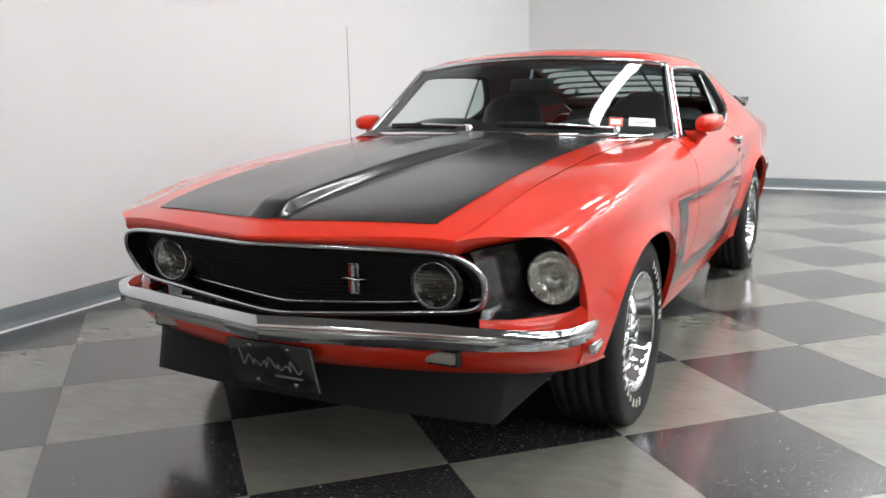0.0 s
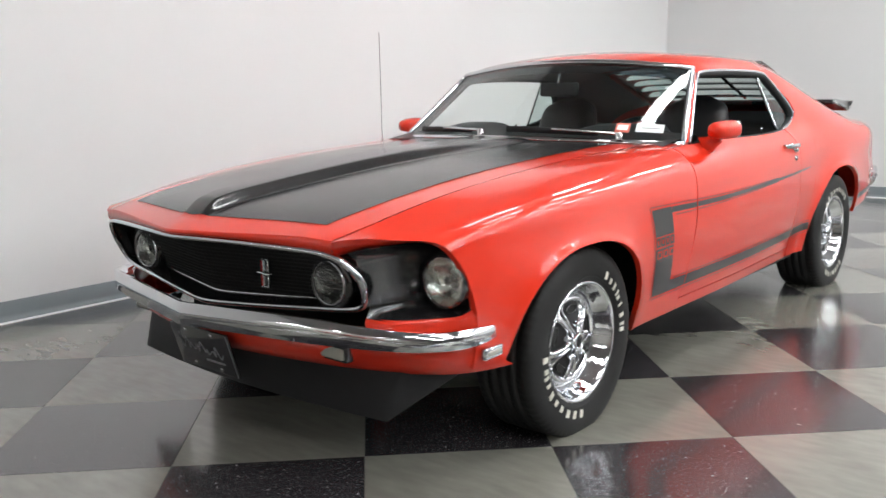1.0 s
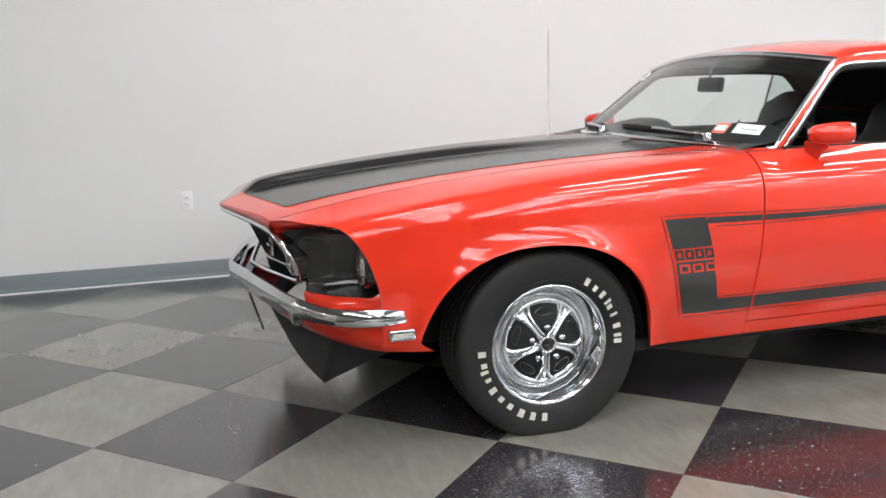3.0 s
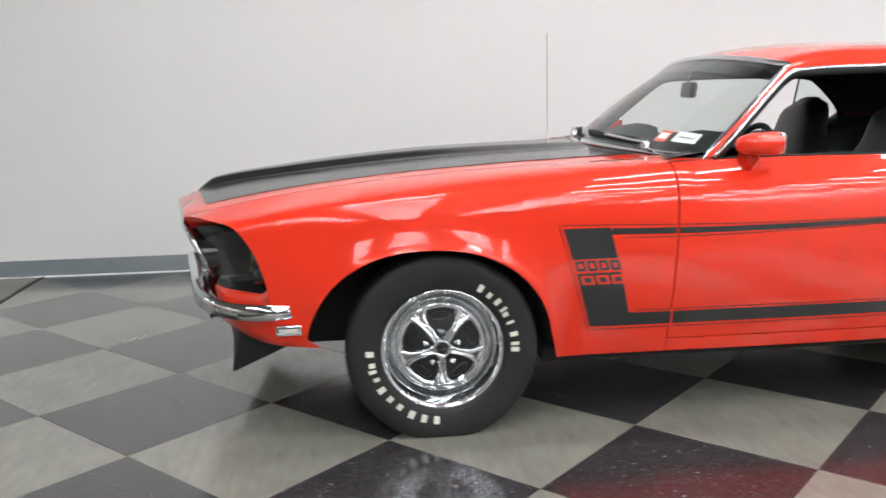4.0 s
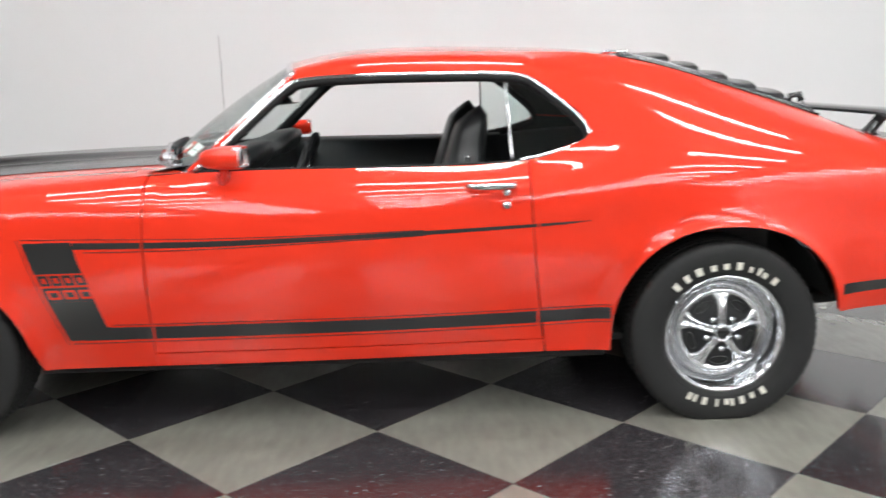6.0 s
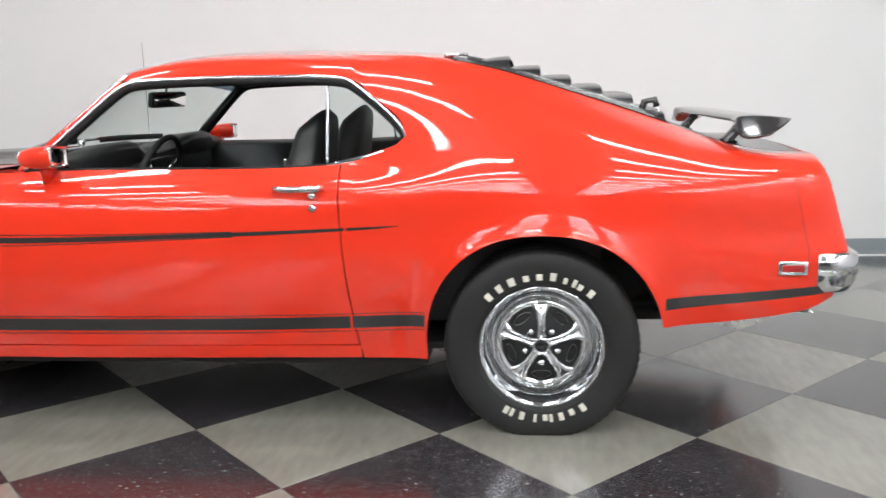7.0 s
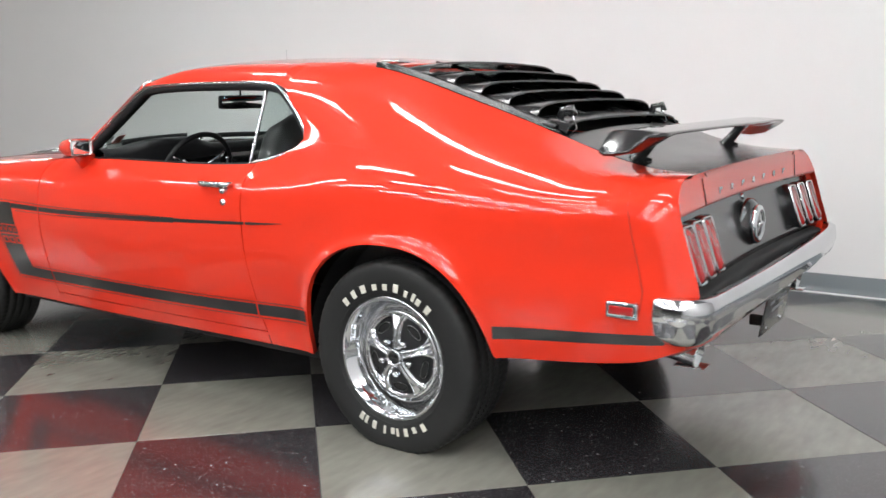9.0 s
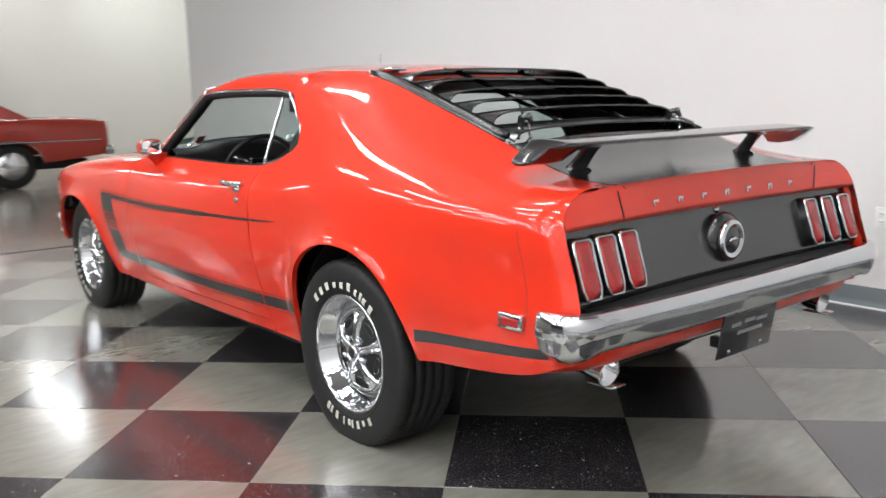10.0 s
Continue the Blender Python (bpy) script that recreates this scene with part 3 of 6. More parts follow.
def true_normals(ob, inside=lambda v: True):
    """Shades a flank panel by the normals of the drawn surface, so that highlights run clean."""
    me = ob.data
    normals = []
    for v in me.vertices:
        n = v.normal.copy()
        x, y, z = v.co
        if inside(v.co) and abs(n.x) < 0.8:
            line = lower_section(round(x, 4))
            p = np.array((abs(y), z))
            k = int(np.argmin(((line - p) ** 2).sum(1)))
            if np.linalg.norm(line[k] - p) < 0.012:
                t = line[min(k + 2, len(line) - 1)] - line[max(k - 2, 0)]
                t /= np.linalg.norm(t)
                across = np.array((t[1], -t[0]))
                slope = (section_gap(x + 0.02, p, across) - section_gap(x - 0.02, p, across)) / 0.04
                m = Vector((-slope, across[0] * (1 if y > 0 else -1), across[1])).normalized()
                if m.dot(n) < 0:
                    m = -m
                if m.dot(n) > 0.6:
                    n = m
        normals.append(n)
    me.normals_split_custom_set_from_vertices(normals)


for panel in both("fender", fender, RED) + both("door", door, RED) + both("rocker_panel", rocker, RED):
    true_normals(panel)

# the quarter panels, sails and roof are one welded shell
GLASS_LOW = pchip([(2.0, 0.918), (2.09, 0.925), (2.2, 0.958), (2.28, 0.985), (2.297, 1.01)])
GLASS_HIGH = pchip([(1.1, 1.190), (1.35, 1.212), (1.65, 1.218), (2.0, 1.212), (2.10, 1.200), (2.2, 1.125), (2.28, 1.055), (2.297, 1.01)])
CUT_Z = pchip([(2.297, 1.01), (2.6, 0.985), (3.0, 0.945), (3.3, 0.918), (3.7, 0.908)])


def upper_section(x):
    """The roof or sail at x from the drip rail up to the backlight edge."""
    if x <= 2.1:
        pts = [(0.785, 0.93), (SAIL_Y(x), SAIL_Z(x)), ((SAIL_Y(x) + EDGE_Y(x)) / 2 + 0.02, (SAIL_Z(x) + EDGE_Z(x)) / 2 + 0.014), (EDGE_Y(x), EDGE_Z(x))]
        return fair(pts) if x > 2.05 else fair(pts)[40:]
    return lower_section(x)


def tail_lean(z):
    """How far the tail's outline lies behind its upper edge."""
    return (0.92 - max(z, 0.62)) * 0.30 - max(0, 0.62 - z) * 0.25


def tail_shift(x, z):
    """How far the flank is drawn back where it meets the leaning tail."""
    u = (x - 2.107) / (3.640 - 2.107)
    return tail_lean(z) * max(0, u - 0.75) / 0.25


def quarter_sheet(side):
    xs = stations(DOOR_R + 0.005, 3.560, 58) + list(np.round(np.linspace(3.572, 3.640, 9), 4))
    hi = lambda x: GLASS_LOW(x) if x < 2.297 else CUT_Z(x)
    rows = []
    for x in xs:
        u = (x - xs[0]) / (xs[-1] - xs[0])
        row = []
        lo = arch_z(x)
        sec = resample(clip_section(lower_section(x), lo, hi(x)), 30)
        for j in range(30):
            f = j / 29
            shift = door_rear(min(1.0, (sec[j][1] - 0.30) / 0.62)) * (1 - u) ** 6 + tail_shift(x, sec[j][1])
            row.append((x + shift, side * sec[j][0], sec[j][1]))
        rows.append(row)
    return np.array(rows)


def sail_sheet(side):
    xs = sorted(set(np.round(list(np.linspace(1.22, 2.08, 22)) + list(np.linspace(2.1, 2.297, 14)) + list(np.linspace(2.31, 3.560, 34)) + list(np.linspace(3.572, 3.640, 9)), 4)))
    rows = []
    for x in xs:
        lo = GLASS_HIGH(x) if x < 2.297 else CUT_Z(x)
        sec = upper_section(x)
        sec = clip_section(sec, lo, 9.0)
        row = []
        u = max(0, (x - 3.252) / 0.388)
        for y, z in resample(sec, 16):
            row.append((x + tail_lean(z) * u, side * y, z))
        rows.append(row)
    return np.array(rows)


def roof_sheet():
    xs = np.linspace(1.22, 2.47, 30)
    rows = []
    for x in xs:
        e, z0, zt = EDGE_Y(x), EDGE_Z(x), TOP_Z(x)
        rows.append([(x, e * s, z0 + (zt - z0) * (1 - s * s)) for s in np.linspace(-1, 1, 25)])
    return np.array(rows)


def header_lean(p):
    """The roof's front edge is bowed in plan: its middle stands further forward."""
    x, y, z = p
    w = max(0, 1 - (x - 1.22) / 0.25)
    return (x + w * (0.075 * (y / 0.65) ** 2 - 0.012), y, z)


bm = bmesh.new()
for side in (-1, 1):
    q = quarter_sheet(side)
    add_grid(bm, q)
    s = np.array([[header_lean(p) for p in r] for r in sail_sheet(side)])
    add_grid(bm, s)
r = np.array([[header_lean(p) for p in row] for row in roof_sheet()])
add_grid(bm, r)
weld(bm, 0.004)
for side in (-1, 1):
    q = quarter_sheet(side)
    rim(bm, q, 0.02, "uv")
    s = np.array([[header_lean(p) for p in row] for row in sail_sheet(side)])
    rim(bm, s[:52], 0.02, "v")
rim(bm, r, 0.025, "uU")
shell = part("body_shell", bm, RED, car)
true_normals(shell, lambda p: 2.13 < p.x < 3.56 and abs(p.y) > EDGE_Y(p.x) + 0.004)

# hood: black centre with a raised rib, red borders
HOOD_R = 0.665


def hood_z(x, y):
    e = EDGE_Y(x)
    s = min(1.0, abs(y) / e)
    xe = x - (nose_x(y) + 0.992) * max(0.0, 1 - (x + 0.99) / 0.8) * (1 - s * s)
    z = EDGE_Z(x) + (TOP_Z(xe) - EDGE_Z(xe)) * (1 - s**2.2) + (EDGE_Z(xe) - EDGE_Z(x)) * (1 - s * s)
    grow = min(1, max(0, (x + 0.912) / 0.06)) ** 0.8
    width = 0.075 + 0.15 * max(0, (x + 0.9) / 1.5)
    t = min(1.0, max(0.0, (abs(y) / width - 0.50) / 0.50))
    rib = 0.029 * grow * (1 - t * t * (3 - 2 * t)) * (1 - 0.45 * max(0, x) / 0.66)
    return z + rib


def nose_x(y):
    """Front edge of the hood in plan: a blunt V."""
    a = abs(y)
    return -0.992 + 0.21 * (math.sqrt(a * a + 0.0009) - 0.03)


def hood_back(y):
    return 0.655 + 0.17 * (abs(y) / 0.64) ** 2


def hood_patch(y0, y1, f0, f1, ny, nx, lift=0.0):
    rows = []
    for f in np.linspace(f0, f1, nx):
        row = []
        for g in np.linspace(y0, y1, ny):
            y = g
            x = nose_x(y) + (hood_back(y) - nose_x(y)) * f
            y = g * EDGE_Y(min(x, 0.75)) / 0.64 * 0.993
            row.append((x, y, hood_z(x, y) + lift))
        rows.append(row)
    return np.array(rows)


bm = bmesh.new()
pts = hood_patch(-0.64, 0.64, 0.0, 1.0, 161, 110)
add_grid(bm, pts)
rim(bm, pts, 0.02, "UvV")
hood = part("hood", bm, RED, car)
bm = bmesh.new()
add_grid(bm, hood_patch(-0.535, 0.535, 0.049, 1.0, 161, 106, 0.0022))
part("hood_blackout", bm, SATIN, hood, "satin black painted centre of the hood")

# deck lid
bm = bmesh.new()
rows = []
for x in np.linspace(3.20, 3.640, 16):
    e = EDGE_Y(x) - 0.006
    rows.append([(x + 0.30 * 0.02 * max(0, (x - 3.252) / 0.388), e * s, EDGE_Z(x) + (TOP_Z(x) - EDGE_Z(x)) * (1 - s * s)) for s in np.linspace(-1, 1, 31)])
rows = np.array(rows)
add_grid(bm, rows)
rim(bm, rows, 0.02, "uvV")
deck = part("deck_lid", bm, SATIN, car, "satin black deck lid")

# tail panel
def tail_x(y, z):
    dish = 0.035 * (1 - (y / 0.76) ** 2) * min(1, max(0, (0.92 - z) / 0.10))
    step = 0.042 * min(1, max(0, (0.796 - abs(y)) / 0.02)) * min(1, max(0, (0.824 - z) / 0.015))
    return 3.640 + tail_lean(z) - dish - step


def tail_patch(y0, y1, z0, z1, ny=40, nz=16, lift=0.0, shrink=0.0):
    return np.array([[(tail_x(y, z) + lift, y, z) for y in np.linspace(y0, y1, ny)] for z in np.linspace(z0, z1, nz)])


def tail_edge(z):
    line = lower_section(3.640)
    return float(np.interp(z, np.maximum.accumulate(line[:, 1]), line[:, 0])) - 0.001


bm = bmesh.new()
rows = []
for z in np.linspace(0.47, 0.914, 60):
    w = tail_edge(z)
    rows.append([(tail_x(s * w, z), s * w, z) for s in np.linspace(-1, 1, 141)])
top = [(3.642, p[1], TOP_Z(3.64) + (EDGE_Z(3.64) - TOP_Z(3.64)) * (p[1] / 0.62) ** 2 if abs(p[1]) < 0.62 else p[2]) for p in rows[-1]]
add_grid(bm, np.array(rows + [top]))
part("tail_panel", bm, RED, car)
bm = bmesh.new()
add_grid(bm, tail_patch(-0.775, 0.775, 0.50, 0.809, 101, 60, 0.004))
part("tail_blackout", bm, SATIN, car, "satin black panel between the tail lamps")

# windscreen, backlight, side glass
def screen_point(s, f):
    """Windscreen: s across from -1 to 1, f from foot to head."""
    b = (0.71 + 0.215 * s * s, 0.775 * s, 0.935 - 0.022 * s * s)
    t = (1.205 + 0.075 * s * s, 0.645 * s, 1.274 - 0.048 * s * s)
    p = np.array(b) + (np.array(t) - np.array(b)) * f
    p += np.array((-0.55, 0, 0.8)) * 0.018 * math.sin(math.pi * f) * (1 - s * s)
    return p


bm = bmesh.new()
add_grid(bm, np.array([[screen_point(s, f) for s in np.linspace(-1, 1, 33)] for f in np.linspace(0, 1, 15)]))
windscreen = part("windscreen", bm, WINDSCREEN, car, "pale green tinted windscreen")
path = [screen_point(s, 0) for s in np.linspace(-1, 1, 25)] + [screen_point(1, f) for f in np.linspace(0.08, 0.92, 10)] + [screen_point(s, 1) for s in np.linspace(1, -1, 25)] + [screen_point(-1, f) for f in np.linspace(0.92, 0.08, 10)]
part("windscreen_trim", sweep(path, [(a * 1.4, b) for a, b in ring(0.010, 8)], closed=True, up=(-0.6, 0, 0.8)), CHROME, windscreen, "bright metal windscreen trim")


# ---- the car: front end ----
def face_x(y, z):
    """The leaning face of the grille: top edge foremost, drawn back towards the foot and the sides."""
    return nose_x(y) + (0.742 - z) * 0.45


# lip under the hood's edge, from grille corner to grille corner
bm = bmesh.new()
ys = np.linspace(-0.60, 0.60, 49)
edge = hood_patch(-0.64, 0.64, 0.0, 0.02, 81, 2)[0]
add_grid(bm, np.array([[(x + o, y, z * (1 - k) + (0.737 - 0.024 * (abs(y) / 0.6) ** 3) * k) for x, y, z in edge] for o, k in ((0.0, 0.0), (-0.005, 0.3), (-0.005, 0.7), (0.002, 1.0), (0.03, 1.1))]))
part("nose_lip", bm, RED, car)

half = [(0.0, 0.728), (0.15, 0.727), (0.30, 0.725), (0.44, 0.721), (0.53, 0.714), (0.585, 0.692), (0.617, 0.645), (0.612, 0.592), (0.590, 0.556), (0.54, 0.540), (0.42, 0.530), (0.28, 0.520), (0.14, 0.512), (0.0, 0.507)]
loop = half + [(-y, z) for y, z in half[-2:0:-1]]
outline = spline([(y * (1 + 0.045 * min(1, abs(y) / 0.5)), z) for y, z in loop], 5, closed=True)


def grille_ring(shrink, back):
    mid = np.array((0.0, 0.62))
    return [(face_x(y, z) + back, y, z) for y, z in (mid + (outline - mid) * np.array((1 - shrink * 0.6, 1 - shrink * 3.2)))]


grille = part("grille_surround", sweep(grille_ring(0.0, 0.0), [(-0.006, -0.010), (0.008, -0.010), (0.010, 0.0), (0.004, 0.009), (-0.006, 0.009)], closed=True, up=(-1, 0, 0.2)), CHROME, car, "bright metal grille surround")
bm = bmesh.new()
add_grid(bm, np.array([grille_ring(0.005, 0.004), grille_ring(0.03, 0.035), grille_ring(0.055, 0.075)]), close_v=True)
part("grille_throat", bm, GLOSSBLACK, car)
part("grille_inner_trim", sweep(grille_ring(0.056, 0.070), ring(0.0035, 6), closed=True, up=(-1, 0, 0.2)), STEEL, grille, "thin bright inner trim")
bm = bmesh.new()
rows = []
inner = np.array(grille_ring(0.052, 0.078))
for k in np.linspace(0, 1, 8):
    c = inner.mean(0)
    rows.append([(face_x(p[1] * (1 - k), c[2] + (p[2] - c[2]) * (1 - k)) + 0.078, p[1] * (1 - k), c[2] + (p[2] - c[2]) * (1 - k)) for p in inner])
add_grid(bm, np.array(rows), close_v=True)
mesh_panel = part("grille_panel", bm, DARK, car, "black grille panel")
# fine bars of the grille
bm = bmesh.new()
for z in np.arange(0.545, 0.71, 0.0125):
    row = [[(face_x(y, z) + 0.070, y, z - 0.0015), (face_x(y, z) + 0.066, y, z), (face_x(y, z) + 0.070, y, z + 0.0015)] for y in np.linspace(-0.545, 0.545, 33)]
    add_grid(bm, np.array(row))
for y in np.arange(-0.54, 0.55, 0.018):
    add_grid(bm, np.array([[(face_x(y, z) + 0.071, y - 0.0012, z), (face_x(y, z) + 0.068, y, z), (face_x(y, z) + 0.071, y + 0.0012, z)] for z in (0.542, 0.58, 0.62, 0.66, 0.705)]))
tagged(part("grille_mesh", bm, DARK, mesh_panel), kind="stuff")

# badge: an upright bar crossed by a thin wing shape, in plain forms
ex, ey = face_x(-0.25, 0.615) + 0.058, -0.25
badge = part("grille_badge", boxed((ex - 0.006, ey - 0.017, 0.570), (ex + 0.008, ey + 0.017, 0.662), 0.003), STEEL, car, "small bright upright badge")
for k in range(3):
    part("badge_bar", boxed((ex - 0.008, ey - 0.014 + 0.010 * k, 0.576), (ex - 0.0055, ey - 0.006 + 0.010 * k, 0.656)), (GLOSSBLACK, STEEL, REDLENS)[k], badge, smooth=False)
part("badge_wing", sweep([(ex - 0.010, ey + 0.050, 0.614), (ex - 0.013, ey + 0.01, 0.619), (ex - 0.013, ey - 0.02, 0.615), (ex - 0.010, ey - 0.045, 0.620)], ring(0.005, 6), scale=[0.3, 1.2, 1.0, 0.4]), CHROME, badge)


def headlamp(x, y, z, aim, r=0.073):
    """A sealed beam lamp: bright reflector bowl, ribbed lens and retaining ring, facing forwards."""
    lamp = part("headlamp", lathe([(r * 1.06, 0.012), (r * 1.06, -0.004), (r, -0.009), (r * 0.97, -0.006)], 40, "x"), CHROME, car, "round sealed-beam headlamp")
    lamp.location = (x, y, z)
    lamp.rotation_euler = (0, 0, aim)
    part("lens", lathe([(r * 0.98, -0.005), (r * 0.9, -0.013), (r * 0.7, -0.020), (r * 0.4, -0.025), (r * 0.15, -0.027), (0, -0.0275)], 40, "x"), LENS, lamp)
    part("reflector", lathe([(r * 0.98, 0.0), (r * 0.85, 0.022), (r * 0.6, 0.040), (r * 0.3, 0.050), (0, 0.053)], 40, "x"), REFLECTOR, lamp)
    part("bulb_shield", lathe([(0.013, 0.012), (0.013, 0.030), (0.0, 0.032)], 16, "x"), STEEL, lamp)
    flutes = bmesh.new()
    for k in range(-5, 6):
        w = math.sqrt(max(0, 0.92**2 - (k / 6) ** 2)) * r
        add_grid(flutes, np.array([[(-0.024 + 0.016 * ((k / 6) ** 2 + (s * w / r) ** 2) - 0.001 * d, k * r / 6 + e, s * w) for e, d in ((-0.003, 0), (0, 1), (0.003, 0))] for s in np.linspace(-1, 1, 9)]))
    part("lens_flutes", flutes, LENS, lamp)
    return lamp


REFLECTOR = material("lamp_reflector", (0.88, 0.88, 0.85), 0.26, metal=1.0, noise_scale=40, rough_amount=0.1)
for side in (-1, 1):
    lamp = headlamp(-0.785, side * 0.487, 0.607, 0.0, 0.064)
    part("lamp_bezel", lathe([(0.066, 0.002), (0.076, -0.006), (0.086, 0.012), (0.094, 0.055)], 40, "x"), GLOSSBLACK, lamp)
    lamp = headlamp(-0.600, side * 0.765, 0.613, side * 0.04, 0.074)
    part("lamp_bezel", lathe([(0.076, 0.004), (0.0785, -0.008), (0.080, 0.006), (0.079, 0.025)], 40, "x"), GLOSSBLACK, lamp)


def bucket(side):
    """The black recess between the grille and the fender's edge that holds the outer lamp."""
    bm = bmesh.new()
    rows = []
    for f in np.linspace(0, 1, 22):
        # from the grille's flank to the fender
        y = 0.615 + (0.846 - 0.615) * f
        zt = pchip([(0, 0.716), (0.2, 0.728), (0.5, 0.735), (0.8, 0.722), (1.0, 0.668)])(f)
        zb = pchip([(0, 0.516), (0.4, 0.508), (0.8, 0.510), (1.0, 0.540)])(f)
        xf = pchip([(0, -0.835), (0.25, -0.79), (0.5, -0.715), (0.75, -0.63), (1.0, -0.562)])(f)
        xd = pchip([(0, -0.812), (0.14, -0.735), (0.30, -0.600), (0.42, -0.575), (0.75, -0.545), (1.0, -0.56)])(f)
        row = []
        for g in np.linspace(0, 1, 15):
            z = zb + (zt - zb) * g
            e = min(g, 1 - g) * 2
            d = min(1, e / 0.28)
            lean = (0.722 - z) * 0.33 * (1 - f)
            row.append((xf + lean + (xd - xf) * d * d * (3 - 2 * d), side * y, z))
        rows.append(row)
    add_grid(bm, np.array(rows))
    return bm


def brow(side):
    """The red fold between the fender's leading edge and the head of the lamp recess."""
    bm = bmesh.new()
    lean = pchip([(0.0, 0.0), (0.25, -0.005), (0.45, -0.035), (0.62, -0.09), (0.8, -0.20), (1.0, -0.31)])
    edge = []
    for f in np.linspace(0.3, 1.0, 60):
        x = float(-0.56 + lean(f))
        sec = section_grid(x, arch_z(x), 9.0, 34)
        q = f * 33
        edge.append((x, np.interp(q, range(34), sec[:, 0]), np.interp(q, range(34), sec[:, 1])))
    edge = np.array([p for p in edge if p[2] > 0.655])
    edge = resample(edge, 20)[::-1]
    head = []
    for f in np.linspace(0, 1, 20):
        zt = pchip([(0, 0.716), (0.2, 0.728), (0.5, 0.735), (0.8, 0.722), (1.0, 0.668)])(f)
        xf = pchip([(0, -0.835), (0.25, -0.79), (0.5, -0.715), (0.75, -0.63), (1.0, -0.562)])(f)
        fall = max(0.0, 1 - f / 0.18) ** 2
        head.append((xf + (0.722 - zt) * 0.33 * (1 - f) + 0.006 - 0.012 * fall, 0.600 + 0.246 * f - 0.03 * fall, zt + 0.002 - 0.012 * fall))
    head = np.array(head)
    inner = head + np.array((0.03, 0, -0.004))
    rows = np.array([edge, 0.5 * (edge + head) + np.array((-0.006, 0, 0.002)), head, inner]) * np.array((1, side, 1))
    add_grid(bm, rows)
    return bm


both("lamp_brow", brow, RED)
both("lamp_bucket", bucket, SATIN, "black recess of the outer headlamp")


def sill_panel(side):
    """Red strip under the lamp recess, over the bumper."""
    bm = bmesh.new()
    top, foot = [], []
    for f in np.linspace(0, 1, 16):
        y = 0.610 + (0.848 - 0.610) * f
        zt = pchip([(0, 0.516), (0.4, 0.508), (0.8, 0.510), (1.0, 0.540)])(f)
        x = pchip([(0, -0.835), (0.25, -0.79), (0.5, -0.715), (0.75, -0.63), (1.0, -0.562)])(f) + (0.722 - zt) * 0.33 * (1 - f)
        top.append((x + 0.004, side * y, zt + 0.003))
        foot.append((x + 0.006, side * (y + 0.004), 0.44))
    mid = [((a[0] + b[0]) / 2 - 0.012, (a[1] + b[1]) / 2 + side * 0.003, 0.505) for a, b in zip(top, foot)]
    add_grid(bm, np.array([top, mid, foot]))
    return bm


both("lower_fender_extension", sill_panel, RED)

# bumper: one curved blade with a ledge and tapered tips
plan = [(-0.455, -0.866), (-0.55, -0.868), (-0.65, -0.848), (-0.735, -0.796), (-0.80, -0.712), (-0.846, -0.60), (-0.890, -0.42), (-0.934, -0.21), (-0.970, -0.04)]
plan = plan + [(-0.977, 0.0)] + [(x, -y) for x, y in plan[::-1]]
line = spline(plan, 6)
height = pchip([(0.0, 0.481), (0.5, 0.482), (0.70, 0.476), (0.80, 0.467), (0.88, 0.460)])
path = [(x, y, height(abs(y))) for x, y in line]
blade = [(0.0, 0.037), (-0.012, 0.037), (-0.020, 0.034), (-0.033, 0.020), (-0.045, 0.007), (-0.050, 0.000), (-0.0505, -0.006), (-0.046, -0.017), (-0.038, -0.029), (-0.028, -0.036), (-0.014, -0.039), (0.0, -0.037)]
n = len(path)
size = [(0.30 + 0.70 * min(1.0, 14.0 * min(k, n - 1 - k) / n) ** 0.5) * (1 - 0.28 * min(1.0, max(0.0, (abs(path[k][1]) - 0.50) / 0.30))) for k in range(n)]
bumper = part("front_bumper", sweep(path, [(-u, v) for u, v in blade][::-1], scale=size), CHROME, car, "curved chrome front bumper")

# red valance below the bumper and the black chin spoiler
VAL = pchip([(0.0, -0.885), (0.3, -0.838), (0.55, -0.775), (0.70, -0.705), (0.80, -0.620), (0.85, -0.51), (0.862, -0.46)])
bm = bmesh.new()
rows = []
for t in np.linspace(0, 1, 33):
    y = 0.862 * math.sin(t * math.pi / 2)
    rows.append([(VAL(y) + o, y, z) for o, z in ((-0.012, 0.455), (-0.018, 0.42), (-0.006, 0.385), (0.03, 0.352), (0.06, 0.335))])
rows = np.array(rows)
both_rows = np.concatenate([(rows * np.array((1, -1, 1)))[::-1], rows[1:]])
add_grid(bm, both_rows)
part("front_valance", bm, RED, car)

bm = bmesh.new()
rows = []
for q in list(np.linspace(0.0, 1.0, 21)) + list(np.linspace(1.05, 2.0, 14)):
    if q <= 1:
        # front blade, its straight lower edge drawn back under the pointed valance
        top = np.array((VAL(0.655 * q) + 0.045, 0.655 * q, 0.348))
        low = np.array((-0.775 + 0.048 * q * q, 0.645 * q, 0.200))
    else:
        # side wing, rising towards the wheel
        top = np.array((-0.690 + 0.19 * (q - 1), 0.655 + 0.135 * (q - 1), 0.348))
        low = np.array((-0.727 + 0.238 * (q - 1), 0.645 + 0.130 * (q - 1), 0.202 + 0.135 * (q - 1)))
    bulge = np.array((0.010, 0, 0)) * math.sin(math.pi * min(q, 1))
    rows.append([top, 0.5 * (top + low) + bulge, low + np.array((0, 0, 0.004)), low, low + np.array((0.014, -0.006, 0.001)), top + np.array((0.03, -0.01, 0))])
rows = np.array(rows)
add_grid(bm, np.concatenate([(rows * np.array((1, -1, 1)))[:0:-1], rows]))
